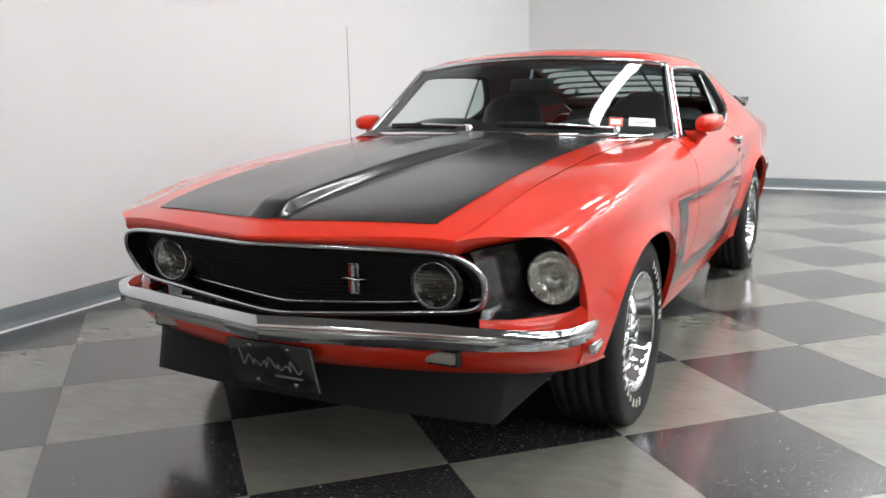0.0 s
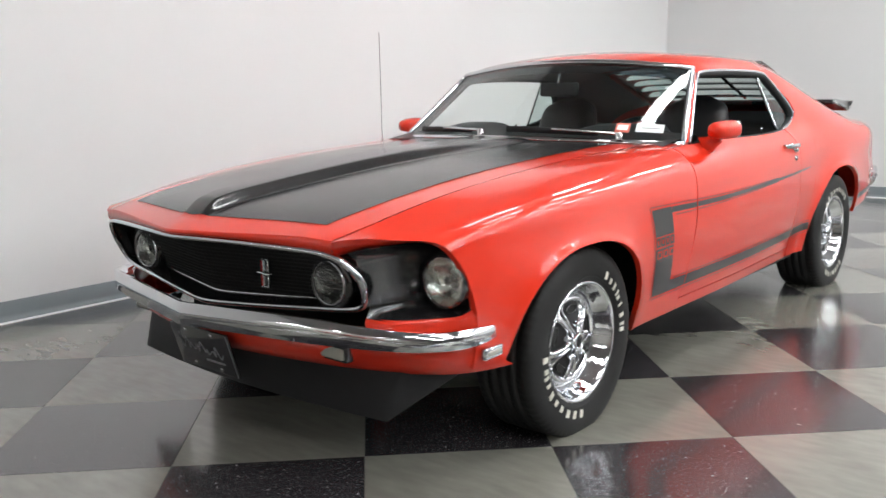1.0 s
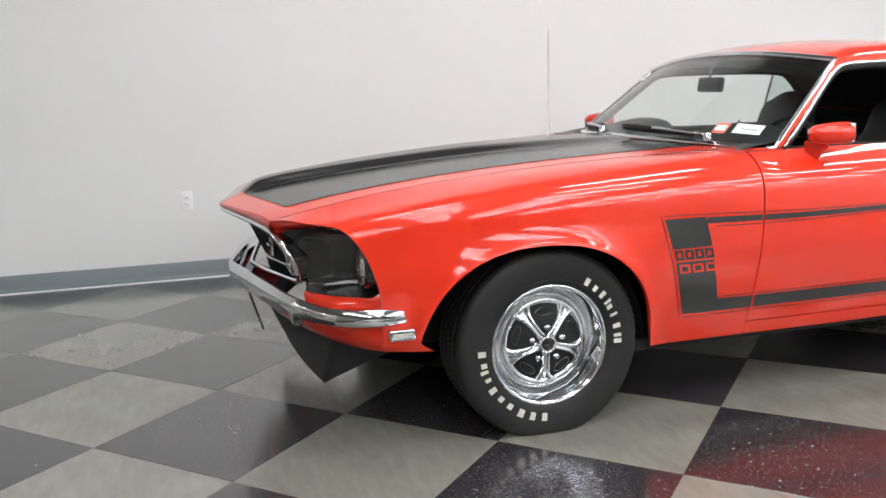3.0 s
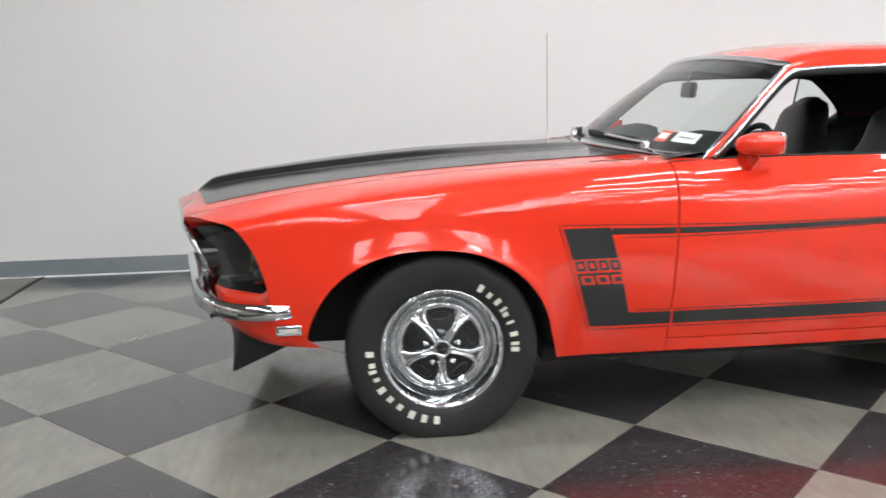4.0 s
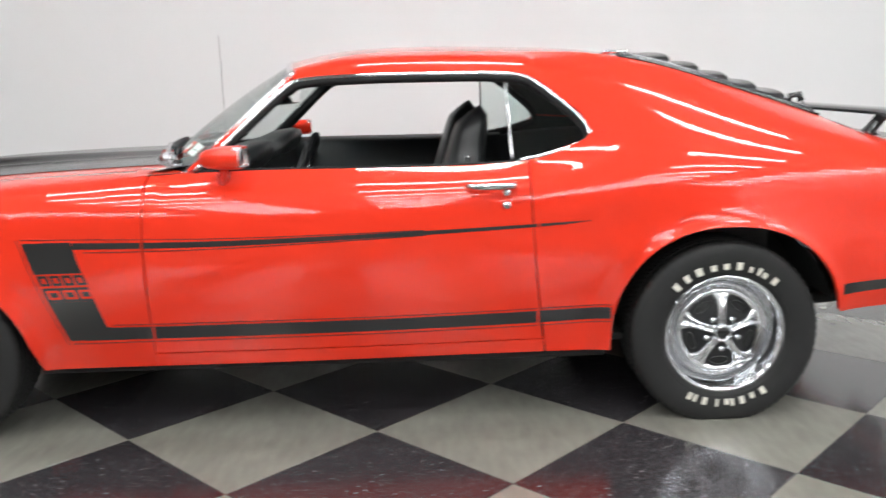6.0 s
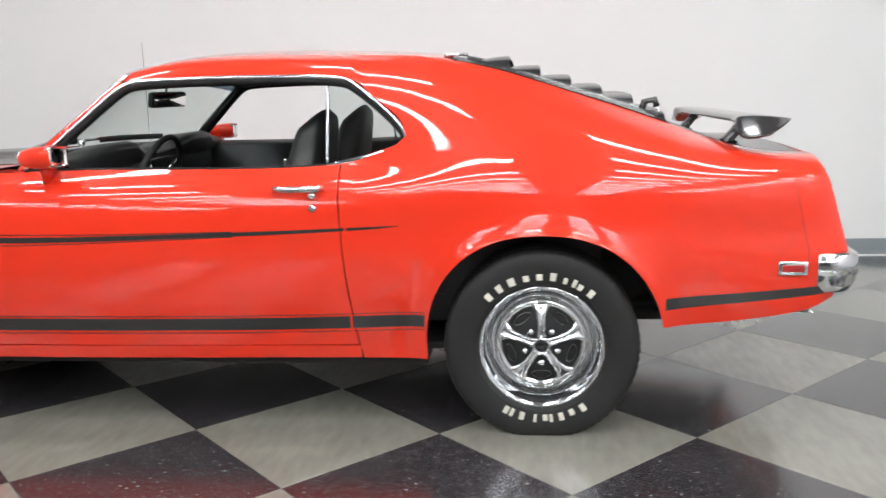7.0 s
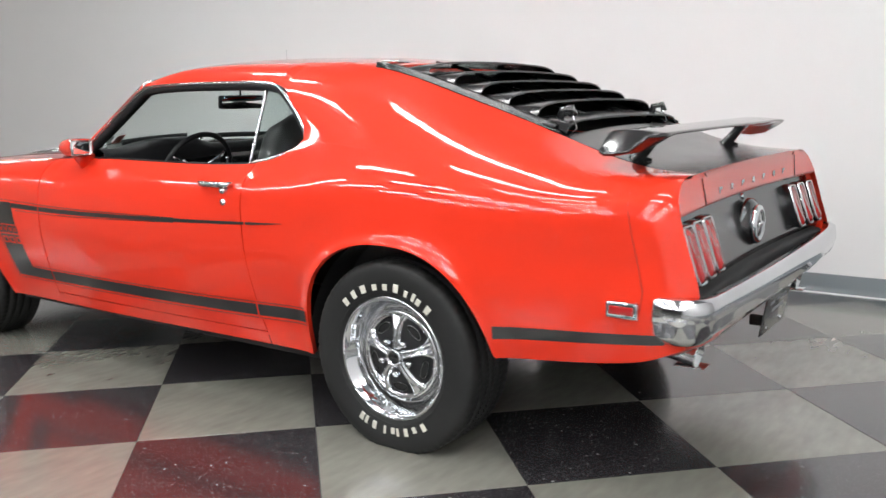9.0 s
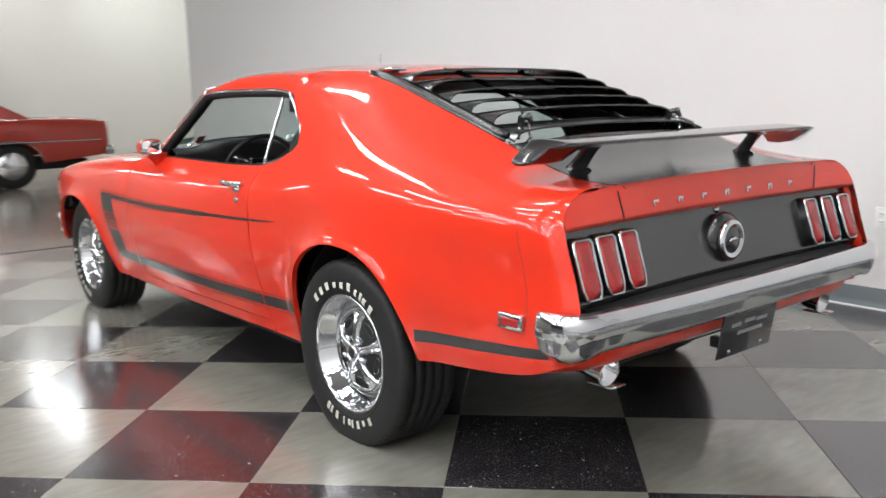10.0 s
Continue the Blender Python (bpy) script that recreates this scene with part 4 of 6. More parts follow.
part("chin_spoiler", bm, PLASTIC, car, "matte black chin spoiler under the nose")

for side in (-1, 1):
    lampb = part("parking_lamp", boxed((-0.812, side * 0.505 - 0.052, 0.386), (-0.77, side * 0.505 + 0.052, 0.424), 0.012), AMBER, car, "pale parking lamp lens")
    part("lamp_rim", boxed((-0.806, side * 0.505 - 0.060, 0.380), (-0.77, side * 0.505 + 0.060, 0.430), 0.008), GLOSSBLACK, lampb)

plate = part("front_plate", boxed((-0.004, -0.155, -0.078), (0.004, 0.155, 0.078), 0.002), GLOSSBLACK, car, "black dealer plate with illegible pale writing")
plate.matrix_basis = pose(-0.895, 0.005, 0.345, 0, -16, 0)
PALE = material("pale_print", (0.26, 0.26, 0.27), 0.5)
# a looping pen stroke and a thin bar in place of the writing
stroke = [(-0.005, 0.115 - 0.0135 * k + 0.006 * math.sin(k * 1.9), (0.040, -0.014, 0.024, -0.010, 0.012, -0.008, 0.010, -0.010, 0.028, -0.008, 0.009, -0.009, 0.010, -0.008, 0.030, -0.010, 0.008)[k] - 0.0010 * k + 0.006) for k in range(17)]
part("print_stroke", sweep(spline(stroke, 4), ring(0.0018, 5), up=(-1, 0, 0)), PALE, plate)
part("print_bar", boxed((-0.0052, -0.10, -0.040), (-0.0042, 0.0, -0.034)), PALE, plate, smooth=False)
part("print_edge", boxed((-0.0052, -0.152, -0.074), (-0.0042, -0.149, 0.074)), PALE, plate, smooth=False)
for y0 in (-0.07, 0.07):
    for z in (-0.062, 0.062):
        part("plate_bolt", lathe([(0.0, -0.008), (0.006, -0.007), (0.007, -0.004)], 12, "x", (0, y0, z)), CHROME, plate)

# ---- the car: wheels ----
def tyre_mesh():
    bm = bmesh.new()
    R, n = 0.327, 216
    prof = [(0.203, 0.098, 0), (0.211, 0.107, 0), (0.235, 0.114, 0), (0.265, 0.118, 0), (0.290, 0.117, 0), (0.304, 0.114, 0), (0.315, 0.110, 1), (R - 0.005, 0.104, 1), (R, 0.092, 1), (R, 0.064, 1), (R - 0.008, 0.062, 0), (R - 0.008, 0.056, 0), (R + 0.001, 0.054, 2), (R + 0.001, 0.024, 2), (R - 0.008, 0.022, 0), (R - 0.008, 0.016, 0), (R + 0.001, 0.014, 2)]
    prof = prof + [(r, -o, k) for r, o, k in prof[::-1]]
    rows = []
    for i in range(n):
        a = 2 * math.pi * i / n
        row = []
        for r, o, k in prof:
            cut = 0.0
            if k == 1 and i % 3 == 0:
                cut = 0.003
            if k == 2 and (i + (1 if o > 0 else 0)) % 2 == 0:
                cut = 0.004
            z = (r - cut) * math.sin(a)
            # the loaded tyre stands flat on the floor and bulges a little above it
            press = max(0.0, -0.22 - z) / 0.1
            row.append(((r - cut) * math.cos(a), o * (1 + 0.035 * press), max(z, -0.3065)))
        rows.append(row)
    add_grid(bm, np.array(rows), close_u=True)
    return bm


def letter_blocks(start, end, widths, parent):
    """Raised pale blocks along the sidewall, in the place of the lettering; angles in degrees."""
    total = sum(w for w, _ in widths)
    a = start
    for w, tall in widths:
        span = (end - start) * w / total
        b = a + span * 0.80
        if tall:
            r0, r1 = 0.232, 0.232 + 0.026 * tall
            bm = bmesh.new()

            def bar(u0, u1, q0, q1):
                t0, t1 = a + (b - a) * u0, a + (b - a) * u1
                pts = np.array([[(r * math.cos(radians(t)), -0.1205, r * math.sin(radians(t))) for t in np.linspace(t0, t1, 4)] for r in (r0 + (r1 - r0) * q0, r0 + (r1 - r0) * q1)])
                base = pts + np.array((0, 0.004, 0))
                add_grid(bm, np.array([base[0], pts[0], pts[1], base[1]]))

            bar(0.0, 0.55 if w > 0.6 else 0.8, 0, 1)
            part("sidewall_block", weld(bm, 1e-4), WHITELETTER, parent, smooth=False)
        a += span


def spoke_wheel(x, side, turn, spans):
    """Five-spoke chrome road wheel with black pockets, lug nuts, centre cap and a raised-letter tyre. Built facing -y."""
    w = part("wheel", lathe([(0.206, -0.098), (0.210, -0.105), (0.205, -0.110), (0.198, -0.107), (0.194, -0.098), (0.189, -0.092), (0.186, -0.078), (0.181, -0.073), (0.178, -0.056), (0.173, -0.051), (0.169, -0.038), (0.165, -0.033), (0.160, -0.034), (0.157, -0.046), (0.152, -0.056), (0.146, -0.060), (0.138, -0.059), (0.132, -0.054)], 96), CHROME, car, "chrome five-spoke road wheel with black pockets")
    part("rim_barrel", lathe([(0.206, -0.097), (0.192, -0.06), (0.188, 0.06), (0.204, 0.098)], 48), DARK, w)
    tyre = part("tyre", tyre_mesh(), RUBBER, w, "black tyre with raised pale sidewall lettering")
    part("sidewall_ring", lathe([(0.2215, -0.1105), (0.2235, -0.1130), (0.2255, -0.1115)], 72), RUBBER, w)
    for start, end, widths in spans:
        letter_blocks(start, end, widths, w)
    # dished black centre with pockets
    dish = part("wheel_centre", lathe([(0.152, -0.052), (0.140, -0.046), (0.120, -0.050), (0.100, -0.058), (0.070, -0.066), (0.0, -0.070)], 60), PLASTIC, w, "black painted wheel centre")
    for k in range(5):
        a = math.pi / 2 + 2 * math.pi * (k + 0.5) / 5 + turn
        c, s = math.cos(a), math.sin(a)
        pts = []
        for d in np.linspace(-0.30, 0.30, 7):
            pts.append([(r * math.cos(a + d), -o, r * math.sin(a + d)) for r, o in ((0.094, 0.0600), (0.108, 0.0560), (0.122, 0.0510))])
        bm = bmesh.new()
        add_grid(bm, np.array(pts) + np.array((0, -0.0012, 0)))
        part("pocket", bm, DARK, w)
        slot = [((0.108 + 0.014 * math.sin(q)) * math.cos(a + 0.30 * math.cos(q)), -0.0585, (0.108 + 0.014 * math.sin(q)) * math.sin(a + 0.30 * math.cos(q))) for q in np.linspace(0, 2 * math.pi, 20, endpoint=False)]
        part("pocket_rim", sweep(slot, ring(0.0028, 6), closed=True, up=(0, -1, 0)), GLOSSBLACK, w)
        part("lug_nut", lathe([(0.0, -0.092), (0.008, -0.091), (0.0105, -0.086), (0.0115, -0.070)], 6, centre=(0.058 * c, 0, 0.058 * s)), CHROME, w)
        # spoke between the pockets: a ridged, flaring blade
        b = math.pi / 2 + 2 * math.pi * k / 5 + turn
        rows = []
        for r, wide, out in ((0.024, 0.0150, 0.084), (0.045, 0.0118, 0.083), (0.075, 0.0118, 0.080), (0.098, 0.0140, 0.075), (0.114, 0.0190, 0.069), (0.126, 0.0270, 0.064), (0.134, 0.0370, 0.061), (0.144, 0.0430, 0.058)):
            row = []
            for u, drop in ((-1.25, 0.018), (-1.0, 0.003), (-0.45, 0.0), (-0.2, 0.006), (0.2, 0.006), (0.45, 0.0), (1.0, 0.003), (1.25, 0.018)):
                px, pz = r, u * wide
                row.append((px * math.cos(b) - pz * math.sin(b), -(out - drop), px * math.sin(b) + pz * math.cos(b)))
            rows.append(row)
        bm = bmesh.new()
        add_grid(bm, np.array(rows))
        part("spoke", bm, CHROME, w, "chrome spoke")
    cap = part("centre_cap", lathe([(0.032, -0.070), (0.031, -0.094), (0.027, -0.098), (0.023, -0.096), (0.021, -0.092)], 32), CHROME, w, "chrome centre cap")
    part("cap_face", lathe([(0.021, -0.0925), (0.012, -0.095), (0.0, -0.0955)], 24), GLOSSBLACK, w)
    w.matrix_basis = Matrix.Translation((x, side * 0.757, 0.307)) @ Matrix.Rotation(math.pi if side > 0 else 0, 4, "Z")
    return w


long_word = [(1, 1), (1, 1), (1.15, 1), (1, 0.75), (1, 0.75), (1, 1), (0.7, 0.75), (0.45, 1), (0.9, 0.75), (1, 1)]
short_word = [(1.1, -1), (1, -0.75), (1, -1), (0.45, -1), (1, -0.75), (0.4, -1), (0.7, 0), (1, -1), (0.5, -1), (1, -1)]
out_word = [(w, abs(t)) for w, t in short_word]
REAR = [(137, 41, long_word), (306, 234, out_word)]
FRONT = [(266, 172, long_word), (60, -8, out_word)]
for side in (-1, 1):
    spoke_wheel(0.0, side, math.radians(36), FRONT)
    spoke_wheel(2.743, side, 0.0, REAR)


def wheel_house(x):
    def make(side):
        bm = bmesh.new()
        rows = []
        for y in (0.50, 0.70, 0.805):
            row = []
            for a in np.linspace(0.32 if x > 1 else 0.02, math.pi - (0.02 if x > 1 else 0.26), 25):
                rr = 0.415
                row.append((x + rr * math.cos(a) * 1.0, side * y, 0.27 + (0.445 if x > 1 else 0.415) * math.sin(a)))
            rows.append(row)
        add_grid(bm, np.array(rows))
        c = [(x, side * 0.50, 0.27)] * 25
        add_grid(bm, np.array([rows[0], c]))
        return bm
    return make


both("wheel_house", wheel_house(-0.03), DARK, "dark wheel housing")
both("wheel_house", wheel_house(2.745), DARK, "dark wheel housing")

# underbody: floor pan, frame rails, axle, tank and exhaust pipes
part("floor_pan", boxed((0.36, -0.77, 0.214), (2.35, 0.77, 0.262), 0.01), DARK, car)
part("rear_pan", boxed((2.35, -0.50, 0.33), (3.50, 0.50, 0.38), 0.01), DARK, car)
part("engine_bay_floor", boxed((-0.62, -0.48, 0.24), (-0.1, 0.48, 0.42), 0.02), DARK, car)
part("rear_axle", lathe([(0.04, -0.62), (0.04, -0.16), (0.12, -0.08), (0.12, 0.08), (0.04, 0.16), (0.04, 0.62)], 20, centre=(2.743, 0, 0.322)), DARK, car)
part("fuel_tank", boxed((2.98, -0.30, 0.31), (3.36, 0.30, 0.42), 0.04), DARK, car)
for side in (-1, 1):
    part("frame_rail", boxed((0.45, side * 0.62 - 0.04, 0.205), (2.30, side * 0.62 + 0.04, 0.25), 0.008), STEEL, car)
    pipe = part("exhaust_pipe", sweep([(p[0], side * p[1], p[2]) for p in spline([(2.95, 0.48, 0.33), (3.2, 0.52, 0.335), (3.40, 0.57, 0.37), (3.57, 0.60, 0.408)], 5)], ring(0.024, 12)), DARK, car)
    tip = part("exhaust_tip", lathe([(0.030, -0.13), (0.036, -0.10), (0.040, -0.005), (0.042, 0.0), (0.037, 0.0), (0.034, -0.06), (0.0, -0.08)], 28, "x"), CHROME, pipe, "chrome exhaust tip")
    tip.matrix_basis = pose(3.672, side * 0.60, 0.402, 0, 10, 0)
    part("hanger", boxed((3.60, side * 0.60 - 0.012, 0.36), (3.69, side * 0.60 + 0.05, 0.364), 0.001), STEEL, pipe)

# ---- the car: stripes on the flanks ----
def decal(name, x0, x1, lo, hi, side, nx=40, nz=4, mat=None, lift=0.0016, label=""):
    """A vinyl strip lying on the flank, broken at the door's gaps."""
    gaps = [DOOR_F - 0.003, DOOR_R + 0.006]
    cuts = [x0] + [g for g in gaps if x0 < g < x1] + [x1]
    bm = bmesh.new()
    for a, b in zip(cuts, cuts[1:]):
        a2, b2 = a + (0.004 if a in gaps else 0), b - (0.004 if b in gaps else 0)
        rows = []
        for x in np.linspace(a2, b2, max(3, int(nx * (b - a) / (x1 - x0)) + 2)):
            row = []
            for k in range(nz):
                z = lo(x) + (hi(x) - lo(x)) * k / (nz - 1)
                row.append((x + tail_shift(x, z), side * (flank_y(x, z) + lift), z))
            rows.append(row)
        add_grid(bm, np.array(rows))
    return part(name, bm, mat or STRIPE, car, label)


UP_TOP = pchip([(0.40, 0.709), (1.0, 0.698), (1.7, 0.708), (2.28, 0.723)])
UP_WIDE = pchip([(0.5, 0.0225), (1.0, 0.019), (1.6, 0.0145), (2.1, 0.010), (2.2, 0.007), (2.29, 0.0005)])
UP_LOW = lambda x: UP_TOP(x) - UP_WIDE(x)
LOW_TOP = pchip([(0.5, 0.408), (0.85, 0.404), (1.5, 0.404), (2.1, 0.409), (2.36, 0.415)])
LOW_LOW = pchip([(0.5, 0.358), (0.85, 0.358), (1.5, 0.359), (2.1, 0.364), (2.36, 0.372)])
left_edge = lambda z: 0.402 + (0.709 - z) * 0.30
right_edge = lambda z: 0.566 + (0.690 - z) * 0.262


def slanted(name, z0, z1, l0, l1, side, mat, lift=0.0016, label=""):
    """A leaning decal block between two heights, from one slanted edge to another."""
    bm = bmesh.new()
    rows = []
    for z in np.linspace(z0, z1, 10):
        a, b = l0(z), l1(z)
        rows.append([(x, side * (flank_y(round(x, 4), z) + lift), z) for x in np.linspace(a, b, 8)])
    add_grid(bm, np.array(rows))
    return part(name, bm, mat, car, label)


for side in (-1, 1):
    decal("upper_stripe", 0.566, 2.28, UP_LOW, UP_TOP, side, 60, label="black side stripe")
    decal("lower_stripe", 0.648, 2.352, LOW_LOW, LOW_TOP, side, 60, label="black side stripe")
    decal("rear_stripe", 3.142, 3.60, pchip([(3.13, 0.436), (3.62, 0.484)]), pchip([(3.13, 0.476), (3.62, 0.512)]), side, 16, label="black side stripe")
    slanted("stripe_block", 0.604, 0.708, left_edge, right_edge, side, STRIPE)
    slanted("stripe_block", 0.360, 0.506, left_edge, right_edge, side, STRIPE)
    slanted("stripe_foot", 0.358, 0.407, lambda z: left_edge(z) + 0.05, lambda z: 0.655, side, STRIPE, 0.0013)
    for d in (0.009,):
        near = lambda x: d * max(0.0, 1 - max(0.0, x - 0.7) / 1.0)
        decal("pin_line", 0.400, 1.72, lambda x: UP_TOP(x) + near(x), lambda x: UP_TOP(x) + near(x) + 0.003, side, 50, 2)
        decal("pin_line", 0.60, 1.72, lambda x: UP_LOW(x) - near(x) - 0.003, lambda x: UP_LOW(x) - near(x), side, 50, 2)
        decal("pin_line", 0.515, 2.352, lambda x: LOW_LOW(x) - d - 0.003, lambda x: LOW_LOW(x) - d, side, 50, 2)
        decal("pin_line", 0.665, 2.352, lambda x: LOW_TOP(x) + d - 0.002, lambda x: LOW_TOP(x) + d + 0.001, side, 50, 2)
        slanted("pin_line", 0.345, 0.718, lambda z: left_edge(z) - 0.013, lambda z: left_edge(z) - 0.010, side, STRIPE)
    # lettering as plain letter-sized blocks in two rows
    for k in range(4):
        for z0, z1, o in ((0.563, 0.572, 0), (0.590, 0.599, 0), (0.563, 0.599, 1), (0.563, 0.599, 2)):
            w = 0.0395
            f0, f1 = ((0.0, 0.86), (0.0, 0.26), (0.60, 0.86))[o]
            slanted("letter_bar", z0, z1, lambda z: left_edge(z) + 0.004 + (k + f0) * w, lambda z: left_edge(z) + 0.004 + (k + f1) * w, side, STRIPE)
    slanted("number_ground", 0.506, 0.556, left_edge, right_edge, side, STRIPE, 0.0010)
    for k in range(3):
        for z0, z1, o in ((0.515, 0.522, 0), (0.540, 0.547, 0), (0.515, 0.547, 1), (0.515, 0.547, 2)):
            w = 0.052
            f0, f1 = ((0.0, 0.80), (0.0, 0.16), (0.64, 0.80))[o]
            slanted("number_bar", z0, z1, lambda z: left_edge(z) + 0.012 + (k + f0) * w, lambda z: left_edge(z) + 0.012 + (k + f1) * w, side, RED, 0.0024)

# ---- the car: pillars, window frames, cabin ----
def side_wall_y(z):
    """Half width of the cabin at the side windows."""
    return 0.787 - (z - 0.915) * 0.43


WINDOW = [(0.955, 0.918), (1.02, 0.972), (1.10, 1.045), (1.20, 1.136), (1.27, 1.192), (1.33, 1.210), (1.5, 1.217), (1.7, 1.218), (1.95, 1.214), (2.07, 1.203), (2.12, 1.178), (2.19, 1.125), (2.255, 1.067), (2.290, 1.022), (2.288, 0.985), (2.24, 0.966), (2.14, 0.938), (2.05, 0.922)]


def window_path(side, lift=0.0, drop=0.0):
    pts = []
    for x, z in spline(WINDOW, 4):
        pts.append((x, side * (side_wall_y(z) + lift), z - drop))
    return pts


for side in (-1, 1):
    up = (0, side, 0.3)
    frame_bar = part("window_moulding", sweep(window_path(side, 0.004), [(a, b * 0.7) for a, b in ring(0.0072, 8)], up=up), CHROME, car, "bright moulding round the side windows")
    part("weatherstrip", sweep(window_path(side, -0.014, 0.014), [(a, b * 1.2) for a, b in ring(0.017, 8)], up=up), PLASTIC, car)
    # red windscreen pillar
    a, b = [], []
    for f in np.linspace(0, 1, 12):
        s = screen_point(side, f)
        w = (0.945 + (1.275 - 0.945) * f, side * side_wall_y(0.915 + (1.203 - 0.915) * f), 0.915 + (1.203 - 0.915) * f)
        a.append(s)
        b.append(np.array(w) + np.array((0.0, 0, 0.004)))
    bm = bmesh.new()
    a, b = np.array(a), np.array(b)
    out = (a + b) / 2 + np.array((-0.006, side * 0.006, 0.006))
    inn = (a + b) / 2 + np.array((0.035, -side * 0.045, -0.01))
    add_grid(bm, np.array([a, out, b]))
    part("windscreen_pillar", bm, RED, car)
    bm = bmesh.new()
    add_grid(bm, np.array([a, inn, b]))
    part("pillar_trim", bm, PLASTIC, car)
    # sill trim and belt strip
    bm = bmesh.new()
    add_grid(bm, np.array([[(x, side * (BELT_Y(x) - o), BELT_Z(x) + h) for o, h in ((0.0, -0.002), (0.004, 0.004), (0.012, 0.004), (0.05, -0.004), (0.075, -0.02), (0.09, -0.25), (0.10, -0.55))] for x in np.linspace(0.80, 2.12, 24)]))
    part("door_card", bm, VINYL, car, "black vinyl inner door panel")
    part("belt_strip", sweep([(x, side * (BELT_Y(x) - 0.004), BELT_Z(x) + 0.003) for x in np.linspace(0.96, 2.03, 14)], ring(0.004, 6)), PLASTIC, car)
    bm = bmesh.new()
    add_grid(bm, np.array([[(x, side * (BELT_Y(x) - o), BELT_Z(x) + h) for o, h in ((0.01, -0.01), (0.08, -0.03), (0.14, -0.3), (0.16, -0.6))] for x in np.linspace(2.10, 2.95, 14)]))
    part("rear_side_trim", bm, VINYL, car)
    # fixed quarter glass behind its bright divider bar
    rows = []
    for x in np.linspace(2.022, 2.283, 12):
        lo, hi = GLASS_LOW(x) + 0.002, GLASS_HIGH(x) - 0.006
        rows.append([(x, side * (side_wall_y(lo + (hi - lo) * k) - 0.016), lo + (hi - lo) * k) for k in np.linspace(0, 1, 8)])
    bm = bmesh.new()
    add_grid(bm, np.array(rows))
    q = part("quarter_glass", bm, SIDEGLASS, car, "fixed green-tinted quarter window")
    part("divider_bar", sweep([(2.026 - 0.012 * f, side * (side_wall_y(0.915 + 0.295 * f) - 0.014), 0.905 + 0.30 * f) for f in np.linspace(0, 1, 8)], [(a * 1.1, b * 0.7) for a, b in ring(0.007, 8)], up=(1, 0, 0)), STEEL, q, "bright upright divider bar")
    part("lock_knob", lathe([(0.004, 0.0), (0.004, 0.022), (0.007, 0.026), (0.007, 0.032), (0.0, 0.035)], 12, "z", (1.875, side * 0.745, 0.905)), CHROME, car)

# headliner and inner skin under roof and sails
bm = bmesh.new()
rows = []
for x in np.linspace(1.25, 2.62, 24):
    sec = [(SAIL_Y(x) - 0.03, SAIL_Z(x) - 0.02 if x < 2.1 else SAIL_Z(x) - 0.03), (EDGE_Y(x), EDGE_Z(x) - 0.035), (EDGE_Y(x) * 0.5, EDGE_Z(x) * 0.4 + TOP_Z(x) * 0.6 - 0.03)]
    left = [(x, -y, z) for y, z in sec]
    rows.append(left + [(x, 0, TOP_Z(x) - 0.03)] + [(x, y, z) for y, z in sec[::-1]])
add_grid(bm, np.array(rows)[:20])
part("headliner", bm, VINYL, car, "black headliner")
def inner_skin(pts, depth=0.014):
    """A sheet set a little inside another, towards the car's core."""
    core = np.stack([np.zeros(pts.shape[:2]), -pts[:, :, 1], 0.75 - pts[:, :, 2]], 2)
    core /= np.maximum(np.linalg.norm(core, axis=2, keepdims=True), 1e-6)
    return pts + depth * core


for side in (-1, 1):
    sail = sail_sheet(side)
    low = quarter_sheet(side)
    bm = bmesh.new()
    add_grid(bm, inner_skin(sail[(sail[:, 0, 0] > 2.0) & (sail[:, 0, 0] < 3.2)]))
    add_grid(bm, inner_skin(low[(low[:, -1, 0] < 3.2)][:, 14:]))
    part("sail_trim", bm, VINYL, car, "black inner trim of the rear pillar")

# dashboard with two hooded pods, console, wheel, seats
bm = bmesh.new()
prof = [(0.74, 0.905), (0.86, 0.925), (0.98, 0.940), (1.06, 0.950), (1.095, 0.940), (1.10, 0.915), (1.075, 0.86), (1.05, 0.70), (1.00, 0.55)]
rows = []
for y in np.linspace(-0.755, 0.755, 41):
    pod = max(math.exp(-((abs(y) - 0.40) / 0.20) ** 4), 0)
    rows.append([(x + (0.045 * pod if 0.9 < z else 0.0), y, z + (0.038 * pod if x > 0.9 and z > 0.88 else 0)) for x, z in prof])
add_grid(bm, np.array(rows))
part("dashboard", bm, VINYL, car, "black dashboard with two hooded pods")
part("dash_face", boxed((1.075, -0.66, 0.80), (1.09, 0.66, 0.905), 0.01), GLOSSBLACK, car)
steer = part("steering_wheel", lathe([(0.190 + 0.012 * math.cos(a), 0.012 * math.sin(a)) for a in np.linspace(0, 2 * math.pi, 13)], 48, "x"), PLASTIC, car, "black three-spoke steering wheel")
steer.matrix_basis = pose(1.245, -0.385, 0.825, 0, 22, 0)
part("hub_pad", lathe([(0.0, -0.005), (0.05, -0.002), (0.062, 0.02), (0.045, 0.05)], 24, "x"), PLASTIC, steer)
for a in (30, 150, 270):
    c, s = math.cos(radians(a)), math.sin(radians(a))
    part("wheel_spoke", sweep([(0.01, 0.05 * c, 0.05 * s), (0.0, 0.19 * c, 0.19 * s)], [(0.02, 0.003), (-0.02, 0.003), (-0.02, -0.003), (0.02, -0.003)], up=(1, 0, 0)), STEEL, steer)
part("steering_column", sweep([(1.24, -0.385, 0.83), (0.95, -0.385, 0.72)], ring(0.03, 12)), PLASTIC, car)
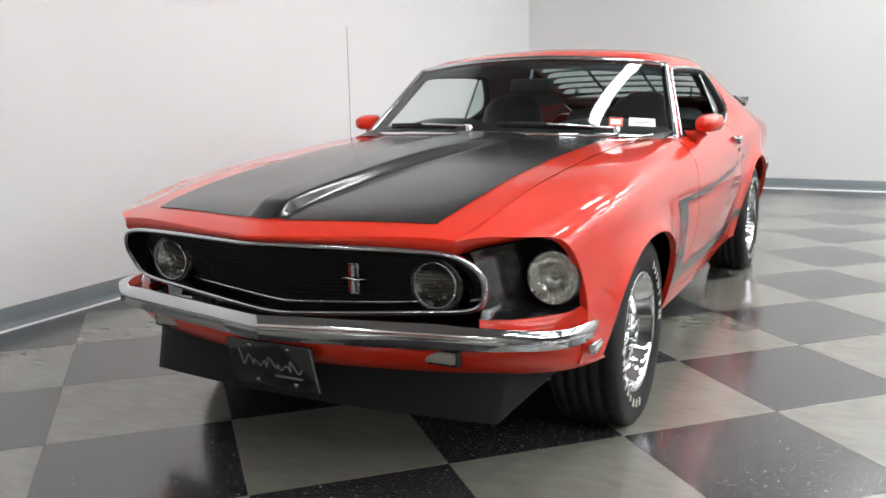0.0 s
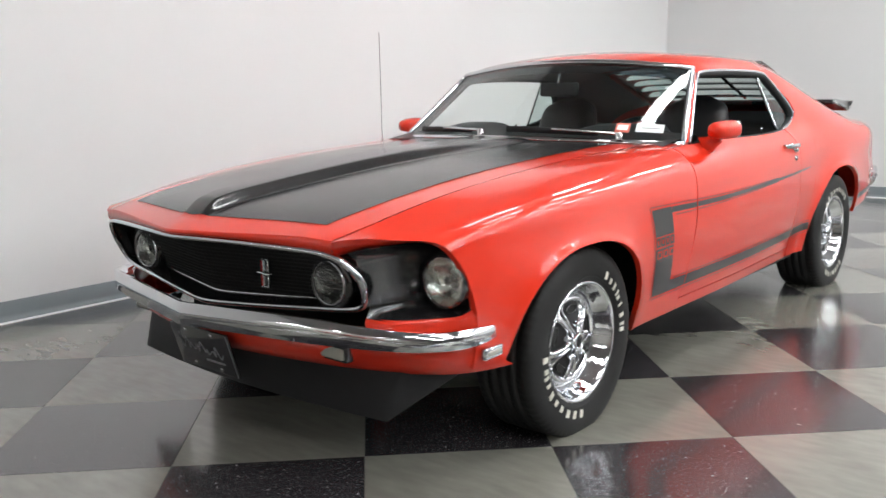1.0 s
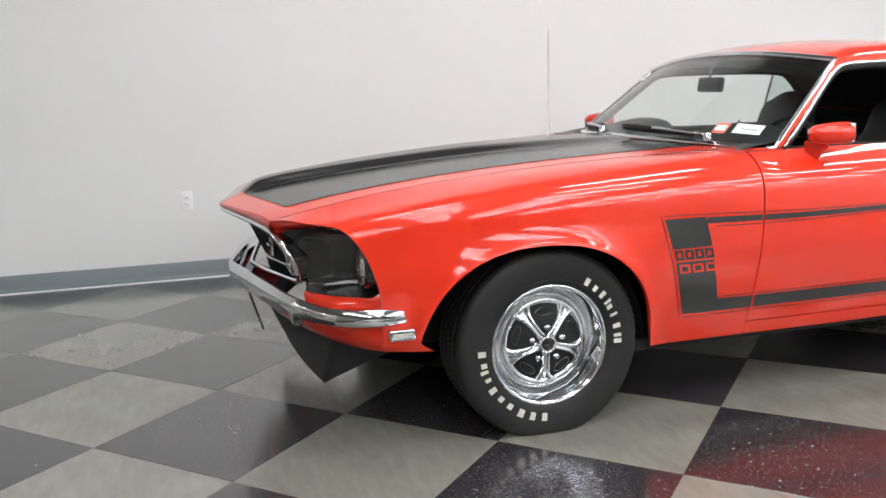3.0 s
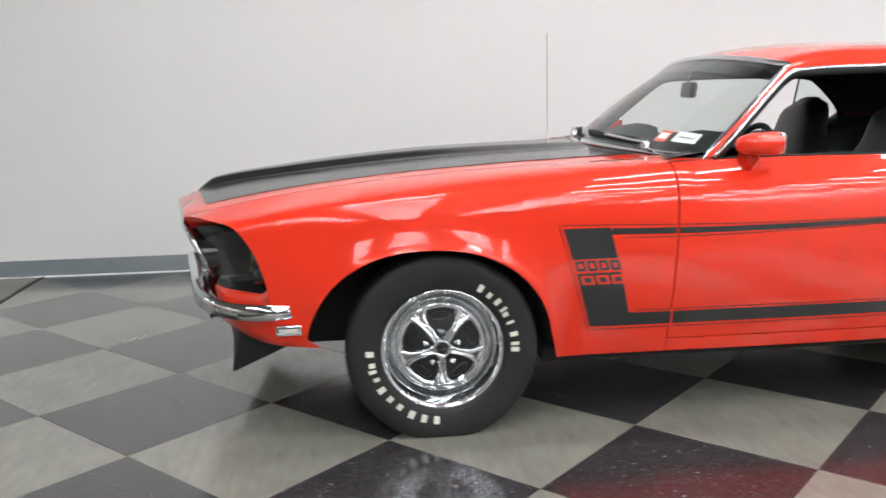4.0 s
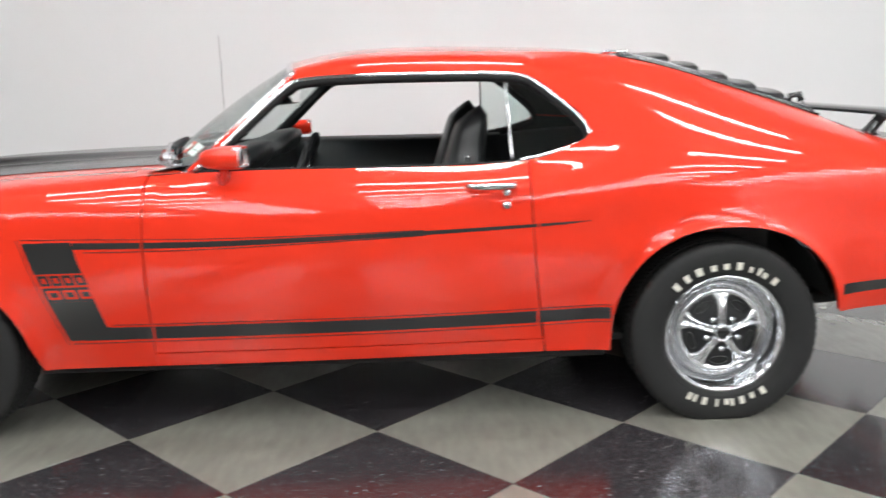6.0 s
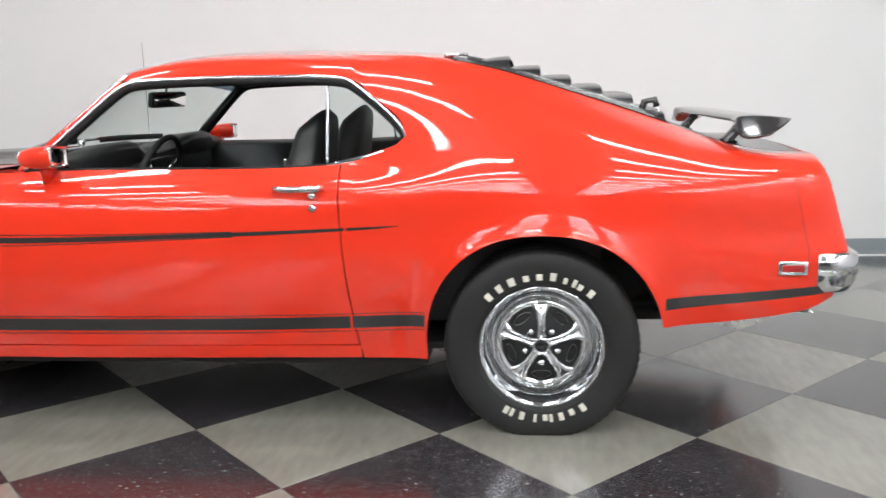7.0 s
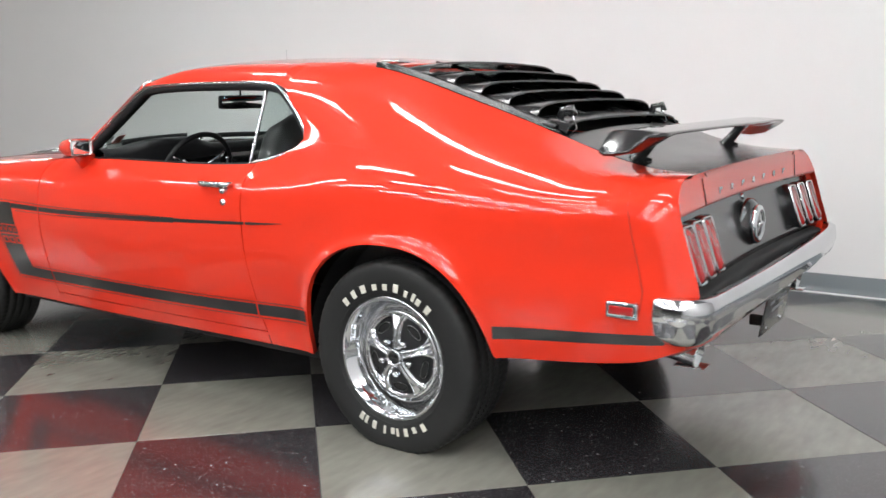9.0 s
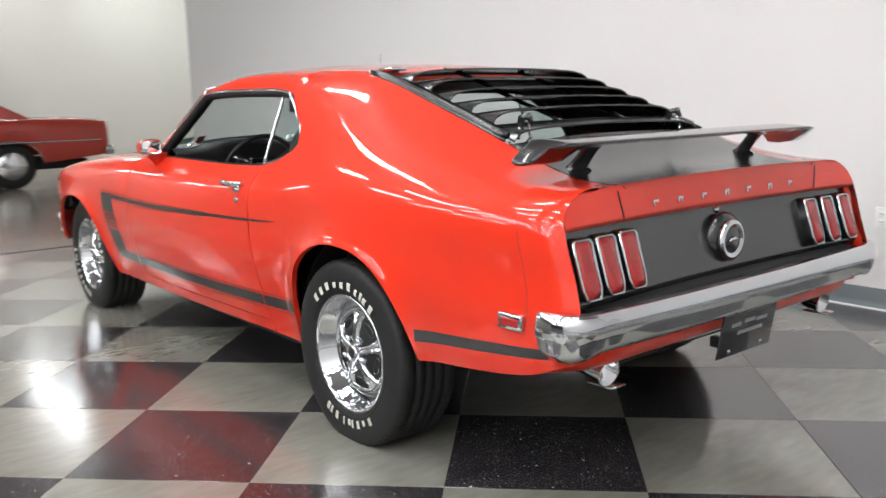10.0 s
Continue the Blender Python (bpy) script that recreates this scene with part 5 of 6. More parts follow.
part("console", boxed((1.05, -0.11, 0.27), (1.95, 0.11, 0.50), 0.03), VINYL, car)
part("cabin_floor", boxed((0.60, -0.74, 0.262), (2.45, 0.74, 0.29), 0.005), DARK, car)
part("firewall", boxed((0.66, -0.74, 0.27), (0.70, 0.74, 0.885), 0.005), DARK, car)


def seat(y):
    """High-backed bucket seat with a rounded, pleated back."""
    bm = bmesh.new()
    rows = []
    for f in np.linspace(0, 1, 22):
        x, z = 1.73 + 0.185 * f + 0.02 * math.sin(math.pi * f), 0.47 + 0.605 * f
        half = pchip([(0, 0.245), (0.35, 0.245), (0.65, 0.225), (0.76, 0.185), (0.92, 0.165), (0.98, 0.125), (1.0, 0.085)])(f)
        thick = pchip([(0, 0.095), (0.5, 0.085), (0.8, 0.072), (0.95, 0.058), (1.0, 0.030)])(f)
        row = []
        for a in np.linspace(0, 2 * math.pi, 28, endpoint=False):
            c, s = math.cos(a), math.sin(a)
            sy = math.copysign(abs(c) ** 0.55, c)
            sx = math.copysign(abs(s) ** 0.7, s)
            pleat = 0.004 * math.cos(sy * 22) if s < 0 and f < 0.75 else 0
            row.append((x + thick * sx - pleat, y + half * sy, z + 0.02 * sx))
        rows.append(row)
    vs = add_grid(bm, np.array(rows), close_v=True)
    bm.faces.new(vs[-1])
    back = part("seat_back", bm, VINYL, car, "black vinyl high-back bucket seat")
    bm = bmesh.new()
    rows = []
    for f in np.linspace(0, 1, 14):
        x = 1.12 + 0.52 * f
        rows.append([(x, y + 0.26 * math.copysign(abs(math.cos(a)) ** 0.5, math.cos(a)), 0.42 - 0.04 * f + 0.09 * math.copysign(abs(math.sin(a)) ** 0.6, math.sin(a)) * (0.6 + 0.4 * math.sin(math.pi * min(1, f + 0.15)))) for a in np.linspace(0, 2 * math.pi, 24, endpoint=False)])
    vs = add_grid(bm, np.array(rows), close_v=True)
    bm.faces.new(vs[0])
    bm.faces.new(vs[-1])
    part("seat_cushion", bm, VINYL, car)


seat(-0.385)
seat(0.385)
bm = bmesh.new()
add_grid(bm, np.array([[(x, y * w, z - 0.02 * (abs(y) < 0.06) - 0.03 * (abs(y) / 0.66) ** 6) for y in np.linspace(-0.66, 0.66, 31)] for x, z, w in ((2.10, 0.30, 1), (2.10, 0.46, 1), (2.16, 0.50, 1), (2.40, 0.47, 1), (2.46, 0.55, 1), (2.56, 0.80, 1), (2.60, 0.86, 1), (2.66, 0.87, 1), (3.0, 0.88, 0.85), (3.14, 0.92, 0.72), (3.18, 0.98, 0.70))]))
part("rear_bench", bm, VINYL, car, "black vinyl rear bench and parcel shelf")

# inside mirror
rv = part("inside_mirror", boxed((-0.016, -0.12, -0.033), (0.012, 0.12, 0.033), 0.012), PLASTIC, car, "black rear-view mirror on a stalk")
rv.matrix_basis = pose(1.165, -0.02, 1.142, 0, 8, -12)
part("mirror_glass", boxed((0.012, -0.11, -0.025), (0.014, 0.11, 0.025)), MIRRORGLASS, rv)
part("mirror_stalk", sweep([(-0.01, 0, 0.02), (-0.01, 0, 0.07), (0.03, 0, 0.115)], ring(0.006, 8), up=(0, 1, 0)), STEEL, rv)

# shade band and stickers on the windscreen
SHADE = glass("shade_band", (0.20, 0.24, 0.30))
bm = bmesh.new()
add_grid(bm, np.array([[screen_point(s, f) + np.array((0.004, 0, -0.004)) for s in np.linspace(-0.985, 0.985, 25)] for f in (0.83, 0.9, 0.985)]))
part("shade_band", bm, SHADE, windscreen, "dark tinted shade band")
STICKER = material("pale_sticker", (0.72, 0.80, 0.76), 0.6)
STICKER_RED = material("red_sticker", (0.70, 0.16, 0.12), 0.6)


def on_screen(s0, s1, f0, f1, mat, name, parent, lift=0.003):
    bm = bmesh.new()
    add_grid(bm, np.array([[screen_point(s, f) + np.array((-0.6, 0, 0.8)) * lift for s in np.linspace(s0, s1, 4)] for f in np.linspace(f0, f1, 3)]))
    return part(name, bm, mat, parent)


card = on_screen(-0.90, -0.76, 0.115, 0.215, STICKER, "inspection_sticker", windscreen)
on_screen(-0.73, -0.655, 0.10, 0.205, STICKER_RED, "inspection_sticker", windscreen)
on_screen(-0.72, -0.665, 0.125, 0.18, STICKER, "sticker_print", windscreen, 0.0045)
on_screen(-0.88, -0.79, 0.155, 0.165, PALE, "sticker_print", windscreen, 0.0045)

# red corners of the cowl, between fender, pillar and windscreen
def cowl_corner(side):
    bm = bmesh.new()
    rows = []
    for x in np.linspace(0.735, 0.952, 14):
        s = math.sqrt(max(0.0, (x - 0.71) / 0.215))
        inner = max(0.632, min(0.775 * s + 0.006, BELT_Y(x) - 0.012))
        zi = 0.935 - 0.022 * min(1, inner / 0.775) ** 2 - 0.003
        rows.append([(x, side * (inner + (BELT_Y(x) + 0.001 - inner) * k), zi + (BELT_Z(x) + 0.002 - zi) * k + 0.004 * math.sin(math.pi * k)) for k in np.linspace(0, 1, 8)])
    add_grid(bm, np.array(rows))
    return bm


both("cowl_corner", cowl_corner, RED)

# cowl, wipers
bm = bmesh.new()
add_grid(bm, np.array([[(0.60 + 0.21 * s * s + o, 0.76 * s, z - 0.025 * s * s) for s in np.linspace(-1, 1, 31)] for o, z in ((0.0, 0.905), (0.04, 0.912), (0.09, 0.925), (0.13, 0.932))]))
part("cowl", bm, SATIN, car, "satin black cowl vent panel")


def wiper(y0, y1):
    s0, s1 = y0 / 0.775, y1 / 0.775
    arm = part("wiper_arm", sweep([tuple(screen_point(s0 + (s1 - s0) * k, 0.03 + 0.055 * k) + np.array((-0.025, 0, 0.022))) for k in np.linspace(0.0, 0.55, 8)], [(0.009, 0.006), (-0.009, 0.006), (-0.010, -0.005), (0.010, -0.005)]), STEEL, car, "bright wiper arm")
    part("wiper_blade", sweep([tuple(screen_point(s0 + (s1 - s0) * k, 0.055 + 0.02 * k) + np.array((-0.012, 0, 0.012))) for k in np.linspace(0.18, 1.0, 10)], [(0.009, 0.012), (-0.007, 0.012), (-0.004, -0.014), (0.006, -0.014)]), PLASTIC, arm, "black wiper blade")
    part("wiper_pivot", lathe([(0.016, -0.01), (0.016, 0.012), (0.008, 0.02), (0.0, 0.021)], 16, "z", tuple(screen_point(s0, 0.02) + np.array((-0.03, 0, 0.015)))), STEEL, arm)


wiper(-0.55, -0.02)
wiper(0.10, 0.60)


def door_mirror(side):
    """Racing-style bullet mirror on a foot."""
    bm = bmesh.new()
    rows = []
    for f, r in ((0.0, 0.02), (0.06, 0.55), (0.2, 0.82), (0.45, 0.98), (0.8, 1.04), (1.0, 1.0)):
        rows.append([(-0.095 + 0.165 * f, r * 0.058 * math.copysign(abs(math.cos(a)) ** 0.75, math.cos(a)), r * 0.043 * math.copysign(abs(math.sin(a)) ** 0.75, math.sin(a)) + 0.004 * f) for a in np.linspace(0, 2 * math.pi, 24, endpoint=False)])
    add_grid(bm, np.array(rows), close_v=True)
    m = part("door_mirror", bm, RED, car, "red bullet-shaped door mirror")
    m.matrix_basis = pose(1.078, side * 0.878, 0.964, 0, 0, side * 6) @ Matrix.Scale(0.88, 4)
    part("mirror_glass", boxed((0.060, -0.051, -0.034), (0.064, 0.051, 0.044), 0.014), MIRRORGLASS, m)
    foot = [(-0.01, -side * 0.02, -0.030), (-0.02, -side * 0.045, -0.055), (-0.035, -side * 0.08, -0.078)]
    part("mirror_foot", sweep(foot, [(a * 1.7, b * 0.8) for a, b in ring(0.022, 12)], up=(1, 0, 0), scale=[0.9, 0.9, 1.5]), RED, m)
    return m


for side in (-1, 1):
    door_mirror(side)
    # door handle: pull bar, push button, lock cylinder
    y = flank_y(1.95, 0.845)
    hd = part("door_handle", sweep([(x, side * (flank_y(1.95, 0.845) + o), 0.848) for x, o in ((1.865, -0.002), (1.872, 0.022), (1.90, 0.030), (1.97, 0.030), (2.015, 0.026), (2.028, 0.0))], [(0.008, 0.010), (-0.006, 0.010), (-0.008, -0.006), (0.006, -0.010)]), CHROME, car, "chrome door handle")
    part("push_button", lathe([(0.013, 0.0), (0.013, -side * -0.026), (0.009, -side * -0.030), (0, -side * -0.030)], 16, "y", (1.995, side * (y - 0.002), 0.826)), CHROME, hd)
    part("door_lock", lathe([(0.013, 0.0), (0.012, side * 0.007), (0.0, side * 0.008)], 16, "y", (1.995, side * flank_y(1.99, 0.784), 0.784)), CHROME, hd)

# aerial on the far fender
base = part("aerial", lathe([(0.016, 0.0), (0.013, 0.012), (0.006, 0.02), (0.0025, 0.03), (0.0022, 0.32), (0.0014, 0.54), (0.003, 0.545), (0.0, 0.55)], 10, "z", (0.721, 0.752, 0.890)), STEEL, car, "thin bright radio aerial")

# ---- the car: rear end ----
def glass_z(x, s):
    """The backlight's plane at half-width fraction s."""
    z0 = EDGE_Z(x)
    return z0 + (TOP_Z(x) - z0) * (1 - s * s) - 0.02


bm = bmesh.new()
add_grid(bm, np.array([[(x, s * (EDGE_Y(x) - 0.01), glass_z(x, s)) for s in np.linspace(-1, 1, 21)] for x in np.linspace(2.46, 3.20, 12)]))
part("backlight", bm, REARGLASS, car, "sloping tinted rear window")
louver = part("louver_frame", sweep([(x, -0.500, EDGE_Z(x) + 0.006) for x in np.linspace(2.44, 3.15, 14)], [(0.020, 0.012), (-0.020, 0.012), (-0.022, -0.012), (0.022, -0.012)]), SATIN, car, "satin black rear window louvers")
part("louver_rail", sweep([(x, 0.500, EDGE_Z(x) + 0.006) for x in np.linspace(2.44, 3.15, 14)], [(0.020, 0.012), (-0.020, 0.012), (-0.022, -0.012), (0.022, -0.012)]), SATIN, louver)
for y in (-0.17, 0.17):
    part("louver_rib", sweep([(x, y, glass_z(x, 0.3) + 0.02) for x in np.linspace(2.46, 3.14, 12)], [(0.008, 0.006), (-0.008, 0.006), (-0.008, -0.006), (0.008, -0.006)]), SATIN, louver)


def slat(k):
    x0 = 2.515 + 0.109 * k
    long, rise = 0.126, 0.052 if k < 5 else 0.034
    bm = bmesh.new()
    rows = []
    for g in np.linspace(0, 1, 9):
        row = []
        for s in np.linspace(-1, 1, 41):
            x = x0 + long * g
            end = (1 - min(1, abs(s)) ** 10) ** 0.5
            plane = EDGE_Z(x) + 0.004 + (TOP_Z(x) - EDGE_Z(x)) * 0.55 * (1 - s * s)
            lift = rise * (g ** 0.8) * end
            row.append((x - 0.012 * (1 - s * s) * g, 0.492 * s, plane + lift))
        rows.append(row)
    rows = np.array(rows)
    add_grid(bm, rows)
    low = rows[:, ::1] - np.array((0.0, 0, 0.006))
    add_grid(bm, low)
    add_grid(bm, np.array([rows[-1], low[-1]]))
    part("slat", bm, SATIN, louver)


for k in range(6):
    slat(k)
for y in (-0.40, 0.40):
    part("louver_latch", sweep([(3.10, y, 1.030), (3.125, y, 1.098), (3.160, y, 1.103), (3.168, y, 1.078)], [(0.013, 0.003), (-0.013, 0.003), (-0.013, -0.003), (0.013, -0.003)], up=(0, 1, 0)), GLOSSBLACK, louver, "folded black louver latch")
    part("latch_stay", sweep([(3.168, y - 0.012, 1.080), (3.185, y - 0.016, 1.040), (3.165, y - 0.02, 1.020)], ring(0.0035, 6)), CHROME, louver, "thin chrome stay")
for y in (-0.42, 0.42):
    hinge = part("louver_hinge", boxed((2.40, y - 0.035, TOP_Z(2.42) - 0.018), (2.49, y + 0.035, TOP_Z(2.42) - 0.006), 0.004), CHROME, louver, "chrome louver hinge")

# trim round the backlight
for side in (-1, 1):
    part("backlight_trim", sweep([(x, side * (EDGE_Y(x) - 0.002), EDGE_Z(x) + 0.003) for x in np.linspace(2.46, 3.18, 16)], ring(0.006, 6)), SATIN, car)

# deck wing on two pedestals
bm = bmesh.new()
rows = []
under = pchip([(0.0, 0.86), (0.12, 1.0), (0.45, 0.97), (0.7, 0.70), (0.9, 0.32), (1.0, 0.10)])
spread = [-0.712, -0.706, -0.690, -0.662, -0.644, -0.638, -0.615, -0.57, -0.50, -0.40, -0.25, -0.1]
for y in spread + [0.0] + [-v for v in spread[::-1]]:
    a = abs(y)
    # the blade is thin; its ends deepen into a blunt pod whose outer face slopes down and out
    pod = max(0.0, min(1.0, (a - 0.54) / 0.09))
    pod = pod * pod * (3 - 2 * pod)
    cut = 0.78 * max(0.0, min(1.0, (a - 0.640) / 0.066)) ** 0.9 + max(0.0, (a - 0.700) / 0.012) * 0.14
    depth = 0.016 + 0.046 * pod
    x0, x1 = 3.408 - 0.012 * pod + 0.004 * cut, 3.576 - 0.030 * pod * cut
    ztop = 1.036
    row = []
    for u, up in ((0.0, 0.0), (0.03, 0.5), (0.10, 0.85), (0.30, 1.0), (0.60, 0.75), (0.88, 0.3), (1.0, 0.0)):
        z = ztop + 0.012 * up
        low = ztop - depth * under(u)
        row.append((x0 + (x1 - x0) * u, y, z + (low + 0.004 - z) * cut))
    for u, dn in ((0.97, 1.0), (0.88, 1.0), (0.60, 1.0), (0.30, 1.0), (0.10, 0.96), (0.03, 0.8), (0.0, 0.5)):
        low = ztop - depth * under(u)
        row.append((x0 + (x1 - x0) * u, y, low + (ztop - low) * (1 - dn) * (1 - cut)))
    rows.append(row)
vs = add_grid(bm, np.array(rows), close_v=True)
bm.faces.new(vs[0])
bm.faces.new(vs[-1])
wing = part("deck_wing", bm, WINGBLACK, car, "glossy black rear deck wing on pedestals")
for side in (-1, 1):
    y = side * 0.445
    zb = EDGE_Z(3.44) + (TOP_Z(3.44) - EDGE_Z(3.44)) * 0.5
    part("pedestal", sweep([(3.400 + 0.075 * f, y, zb - 0.004 + (1.036 - zb) * f) for f in np.linspace(0, 1, 7)], [(a * 0.62, b * 1.15) for a, b in ring(0.030, 16)], up=(0, 1, 0), scale=[1.4, 1.12, 1.0, 0.95, 0.95, 1.0, 1.1]), GLOSSBLACK, wing)
    part("pedestal_foot", lathe([(0.050, 0.0), (0.046, 0.010), (0.034, 0.016), (0.0, 0.017)], 24, "z", (3.405, y, zb - 0.004)), GLOSSBLACK, wing)


def tail_lamp(y0, y1):
    """One tall lamp: red lens in a bright, bevelled frame with a tapering lower end."""
    z0, z1 = 0.632, 0.793
    w = (y1 - y0) / 2
    c = (y0 + y1) / 2
    shape = [(-w, z1 - 0.008), (-w + 0.008, z1), (w - 0.008, z1), (w, z1 - 0.008), (w * 0.96, z0 + 0.03), (w * 0.75, z0 + 0.006), (w * 0.6, z0), (-w * 0.6, z0), (-w * 0.75, z0 + 0.006), (-w * 0.96, z0 + 0.03)]

    def at(k, lift):
        return [(tail_x(c, 0.71 + (z - 0.71)) + lift, c + dy * k, 0.712 + (z - 0.712) * (1 - (1 - k) * 0.5)) for dy, z in shape]

    bm = bmesh.new()
    vs = add_grid(bm, np.array([at(1.0, 0.0), at(0.98, 0.030), at(0.92, 0.037), at(0.84, 0.031)]), close_v=True)
    lamp = part("tail_lamp", bm, CHROME, car, "tall red tail lamp in a bright frame")
    bm = bmesh.new()
    vs = add_grid(bm, np.array([at(0.86, 0.029), at(0.72, 0.034), at(0.70, 0.038), at(0.30, 0.038)]), close_v=True)
    bm.faces.new(vs[-1])
    part("lamp_lens", bm, REDLENS, lamp)
    bm = bmesh.new()
    add_grid(bm, np.array([at(1.0, 0.0), at(1.02, 0.028)]), close_v=True)
    part("lamp_housing", bm, GLOSSBLACK, lamp)
    part("lens_divider", boxed((tail_x(c, 0.71) + 0.030, c - w * 0.66, 0.708), (tail_x(c, 0.71) + 0.0395, c + w * 0.66, 0.7115), 0.001), REDLENS, lamp)
    return lamp


for side in (-1, 1):
    for y in (0.712, 0.608, 0.504):
        tail_lamp(side * y - 0.040, side * y + 0.040)

# fuel cap with ring, lock above it
gx = tail_x(0, 0.705)
cap = part("fuel_cap", lathe([(0.060, 0.020), (0.066, 0.026), (0.067, 0.036), (0.062, 0.042), (0.052, 0.044), (0.046, 0.040), (0.042, 0.038)], 40, "x", (gx, 0.0, 0.705)), CHROME, car, "chrome fuel cap with a black ring")
part("cap_collar", lathe([(0.088, -0.004), (0.086, 0.012), (0.070, 0.024), (0.058, 0.026)], 40, "x", (gx, 0.0, 0.705)), GLOSSBLACK, cap)
part("cap_face", lathe([(0.043, 0.037), (0.02, 0.040), (0.0, 0.041)], 32, "x", (gx, 0.0, 0.705)), GLOSSBLACK, cap)
part("cap_emblem", sweep([(gx + 0.042, 0.026, 0.706), (gx + 0.043, 0.0, 0.711), (gx + 0.042, -0.026, 0.703)], ring(0.008, 6), scale=[0.4, 1, 0.4]), STEEL, cap)
part("trunk_lock", lathe([(0.012, 0.0), (0.012, 0.008), (0.0, 0.010)], 16, "x", (tail_x(0, 0.797), 0.0, 0.797)), CHROME, car)

# row of small bright marks in place of lettering on the deck's end
for k in range(7):
    y = -0.372 + 0.124 * k
    x = tail_x(y, 0.857)
    mark = part("deck_letter", boxed((x - 0.001, y - 0.011, 0.847), (x + 0.004, y - 0.004, 0.866), 0.001), CHROME, car, "small bright letter-sized block")
    part("letter_stroke", boxed((x - 0.001, y - 0.005, 0.857), (x + 0.004, y + 0.012, 0.866), 0.001), CHROME, mark)
    if k % 2:
        part("letter_stroke", boxed((x - 0.001, y + 0.006, 0.847), (x + 0.004, y + 0.012, 0.858), 0.001), CHROME, mark)

# seams of the deck lid's end
for side in (-1, 1):
    part("deck_seam", sweep([(tail_x(side * 0.535, z) + 0.0005, side * (0.545 - 0.03 * (0.92 - z) / 0.12), z) for z in np.linspace(0.808, 0.905, 6)], [(0.002, 0.0015), (-0.002, 0.0015), (-0.002, -0.0015), (0.002, -0.0015)], up=(1, 0, 0)), DARK, car)

for side in (-1, 1):
    path = [(x + tail_shift(x, z), side * (flank_y(round(x, 4), z) - 0.0005), z) for x, z in [(3.525 + 0.005 * f, 0.885 - 0.34 * f) for f in np.linspace(0, 1, 14)]]
    part("end_cap_seam", sweep(path, ring(0.0013, 6), up=(1, 0, 0)), SEAM, car)

# rear bumper with wrapped ends
plan = [(3.628, -0.806), (3.660, -0.812), (3.698, -0.810), (3.722, -0.792), (3.736, -0.755), (3.743, -0.69), (3.749, -0.55), (3.756, -0.30), (3.758, 0.0)]
plan = plan + [(x, -y) for x, y in plan[-2::-1]]
line = spline(plan, 6)
n = len(line)
section = [(0.0, 0.058), (-0.020, 0.056), (-0.028, 0.050), (-0.032, 0.030), (-0.034, 0.002), (-0.030, -0.006), (-0.024, -0.030), (-0.012, -0.050), (0.004, -0.054), (0.006, -0.048), (-0.014, -0.028), (-0.022, 0.0), (-0.020, 0.044), (0.0, 0.050)]
drop = pchip([(0.0, 0.556), (0.70, 0.556), (0.80, 0.548), (0.86, 0.545)])
path = [(x, y, drop(abs(y))) for x, y in line]
scale = [1.0 + 0.28 * max(0, (abs(y) - 0.72) / 0.12) for x, y in line]
rb = part("rear_bumper", sweep(path, [(-u, v) for u, v in section], scale=scale), CHROME, car, "chrome rear bumper with wrapped ends")
for y, z in ((-0.60, 0.575), (0.60, 0.575), (-0.62, 0.520), (0.62, 0.520)):
    part("bumper_bolt", lathe([(0.012, -0.004), (0.010, 0.004), (0.0, 0.006)], 16, "x", (3.768 if z > 0.55 else 3.760, y, z)), CHROME, rb)

# added black sheet hiding the gap between the tail panel and the bumper
bm = bmesh.new()
add_grid(bm, np.array([[(tail_x(y, 0.60) + o, y, z) for y in np.linspace(-0.72, 0.72, 31)] for o, z in ((0.002, 0.606), (0.03, 0.602), (0.046, 0.592), (0.046, 0.52))]))
part("bumper_gap_cover", bm, PLASTIC, car, "added black sheet covering the gap above the bumper")

# rear valance
bm = bmesh.new()
rows = []
for y in np.linspace(-0.80, 0.80, 33):
    e = max(0, (abs(y) - 0.6) / 0.2)
    rows.append([(x - 0.09 * e * e, y, z) for x, z in ((3.735, 0.53), (3.735, 0.50), (3.715, 0.455), (3.67, 0.425), (3.60, 0.415))])
add_grid(bm, np.array(rows))
part("rear_valance", bm, RED, car)
rp = part("rear_plate", boxed((-0.003, -0.150, -0.076), (0.003, 0.150, 0.076), 0.002), GLOSSBLACK, car, "black dealer plate with illegible pale writing")
rp.matrix_basis = pose(3.735, -0.01, 0.430, 0, 10, 0)
for y0, y1, z in ((-0.10, -0.05, 0.03), (-0.03, 0.03, 0.035), (0.04, 0.10, 0.03), (-0.06, 0.08, 0.0)):
    part("print_bar", boxed((0.0032, y0, z - 0.006), (0.0042, y1, z + 0.006)), PALE, rp, smooth=False)
for y0 in (-0.09, 0.09):
    part("plate_bolt", lathe([(0.007, 0.002), (0.006, 0.006), (0.0, 0.007)], 12, "x", (0, y0, -0.058)), CHROME, rp)
for side in (-1, 1):
    br = part("tow_bracket", boxed((3.68, side * 0.12 - 0.012, 0.385), (3.722, side * 0.12 + 0.012, 0.42), 0.006), DARK, car)


def marker(x, z, side, wide, tall, lens, y):
    m = part("side_marker", boxed((x - wide / 2, y - 0.010, z - tall / 2), (x + wide / 2, y + 0.010, z + tall / 2), 0.006), CHROME, car, "side marker lamp in a chrome bezel")
    part("marker_lens", boxed((x - wide / 2 + 0.011, y - 0.013, z - tall / 2 + 0.011), (x + wide / 2 - 0.011, y + 0.013, z + tall / 2 - 0.011), 0.003), lens, m)


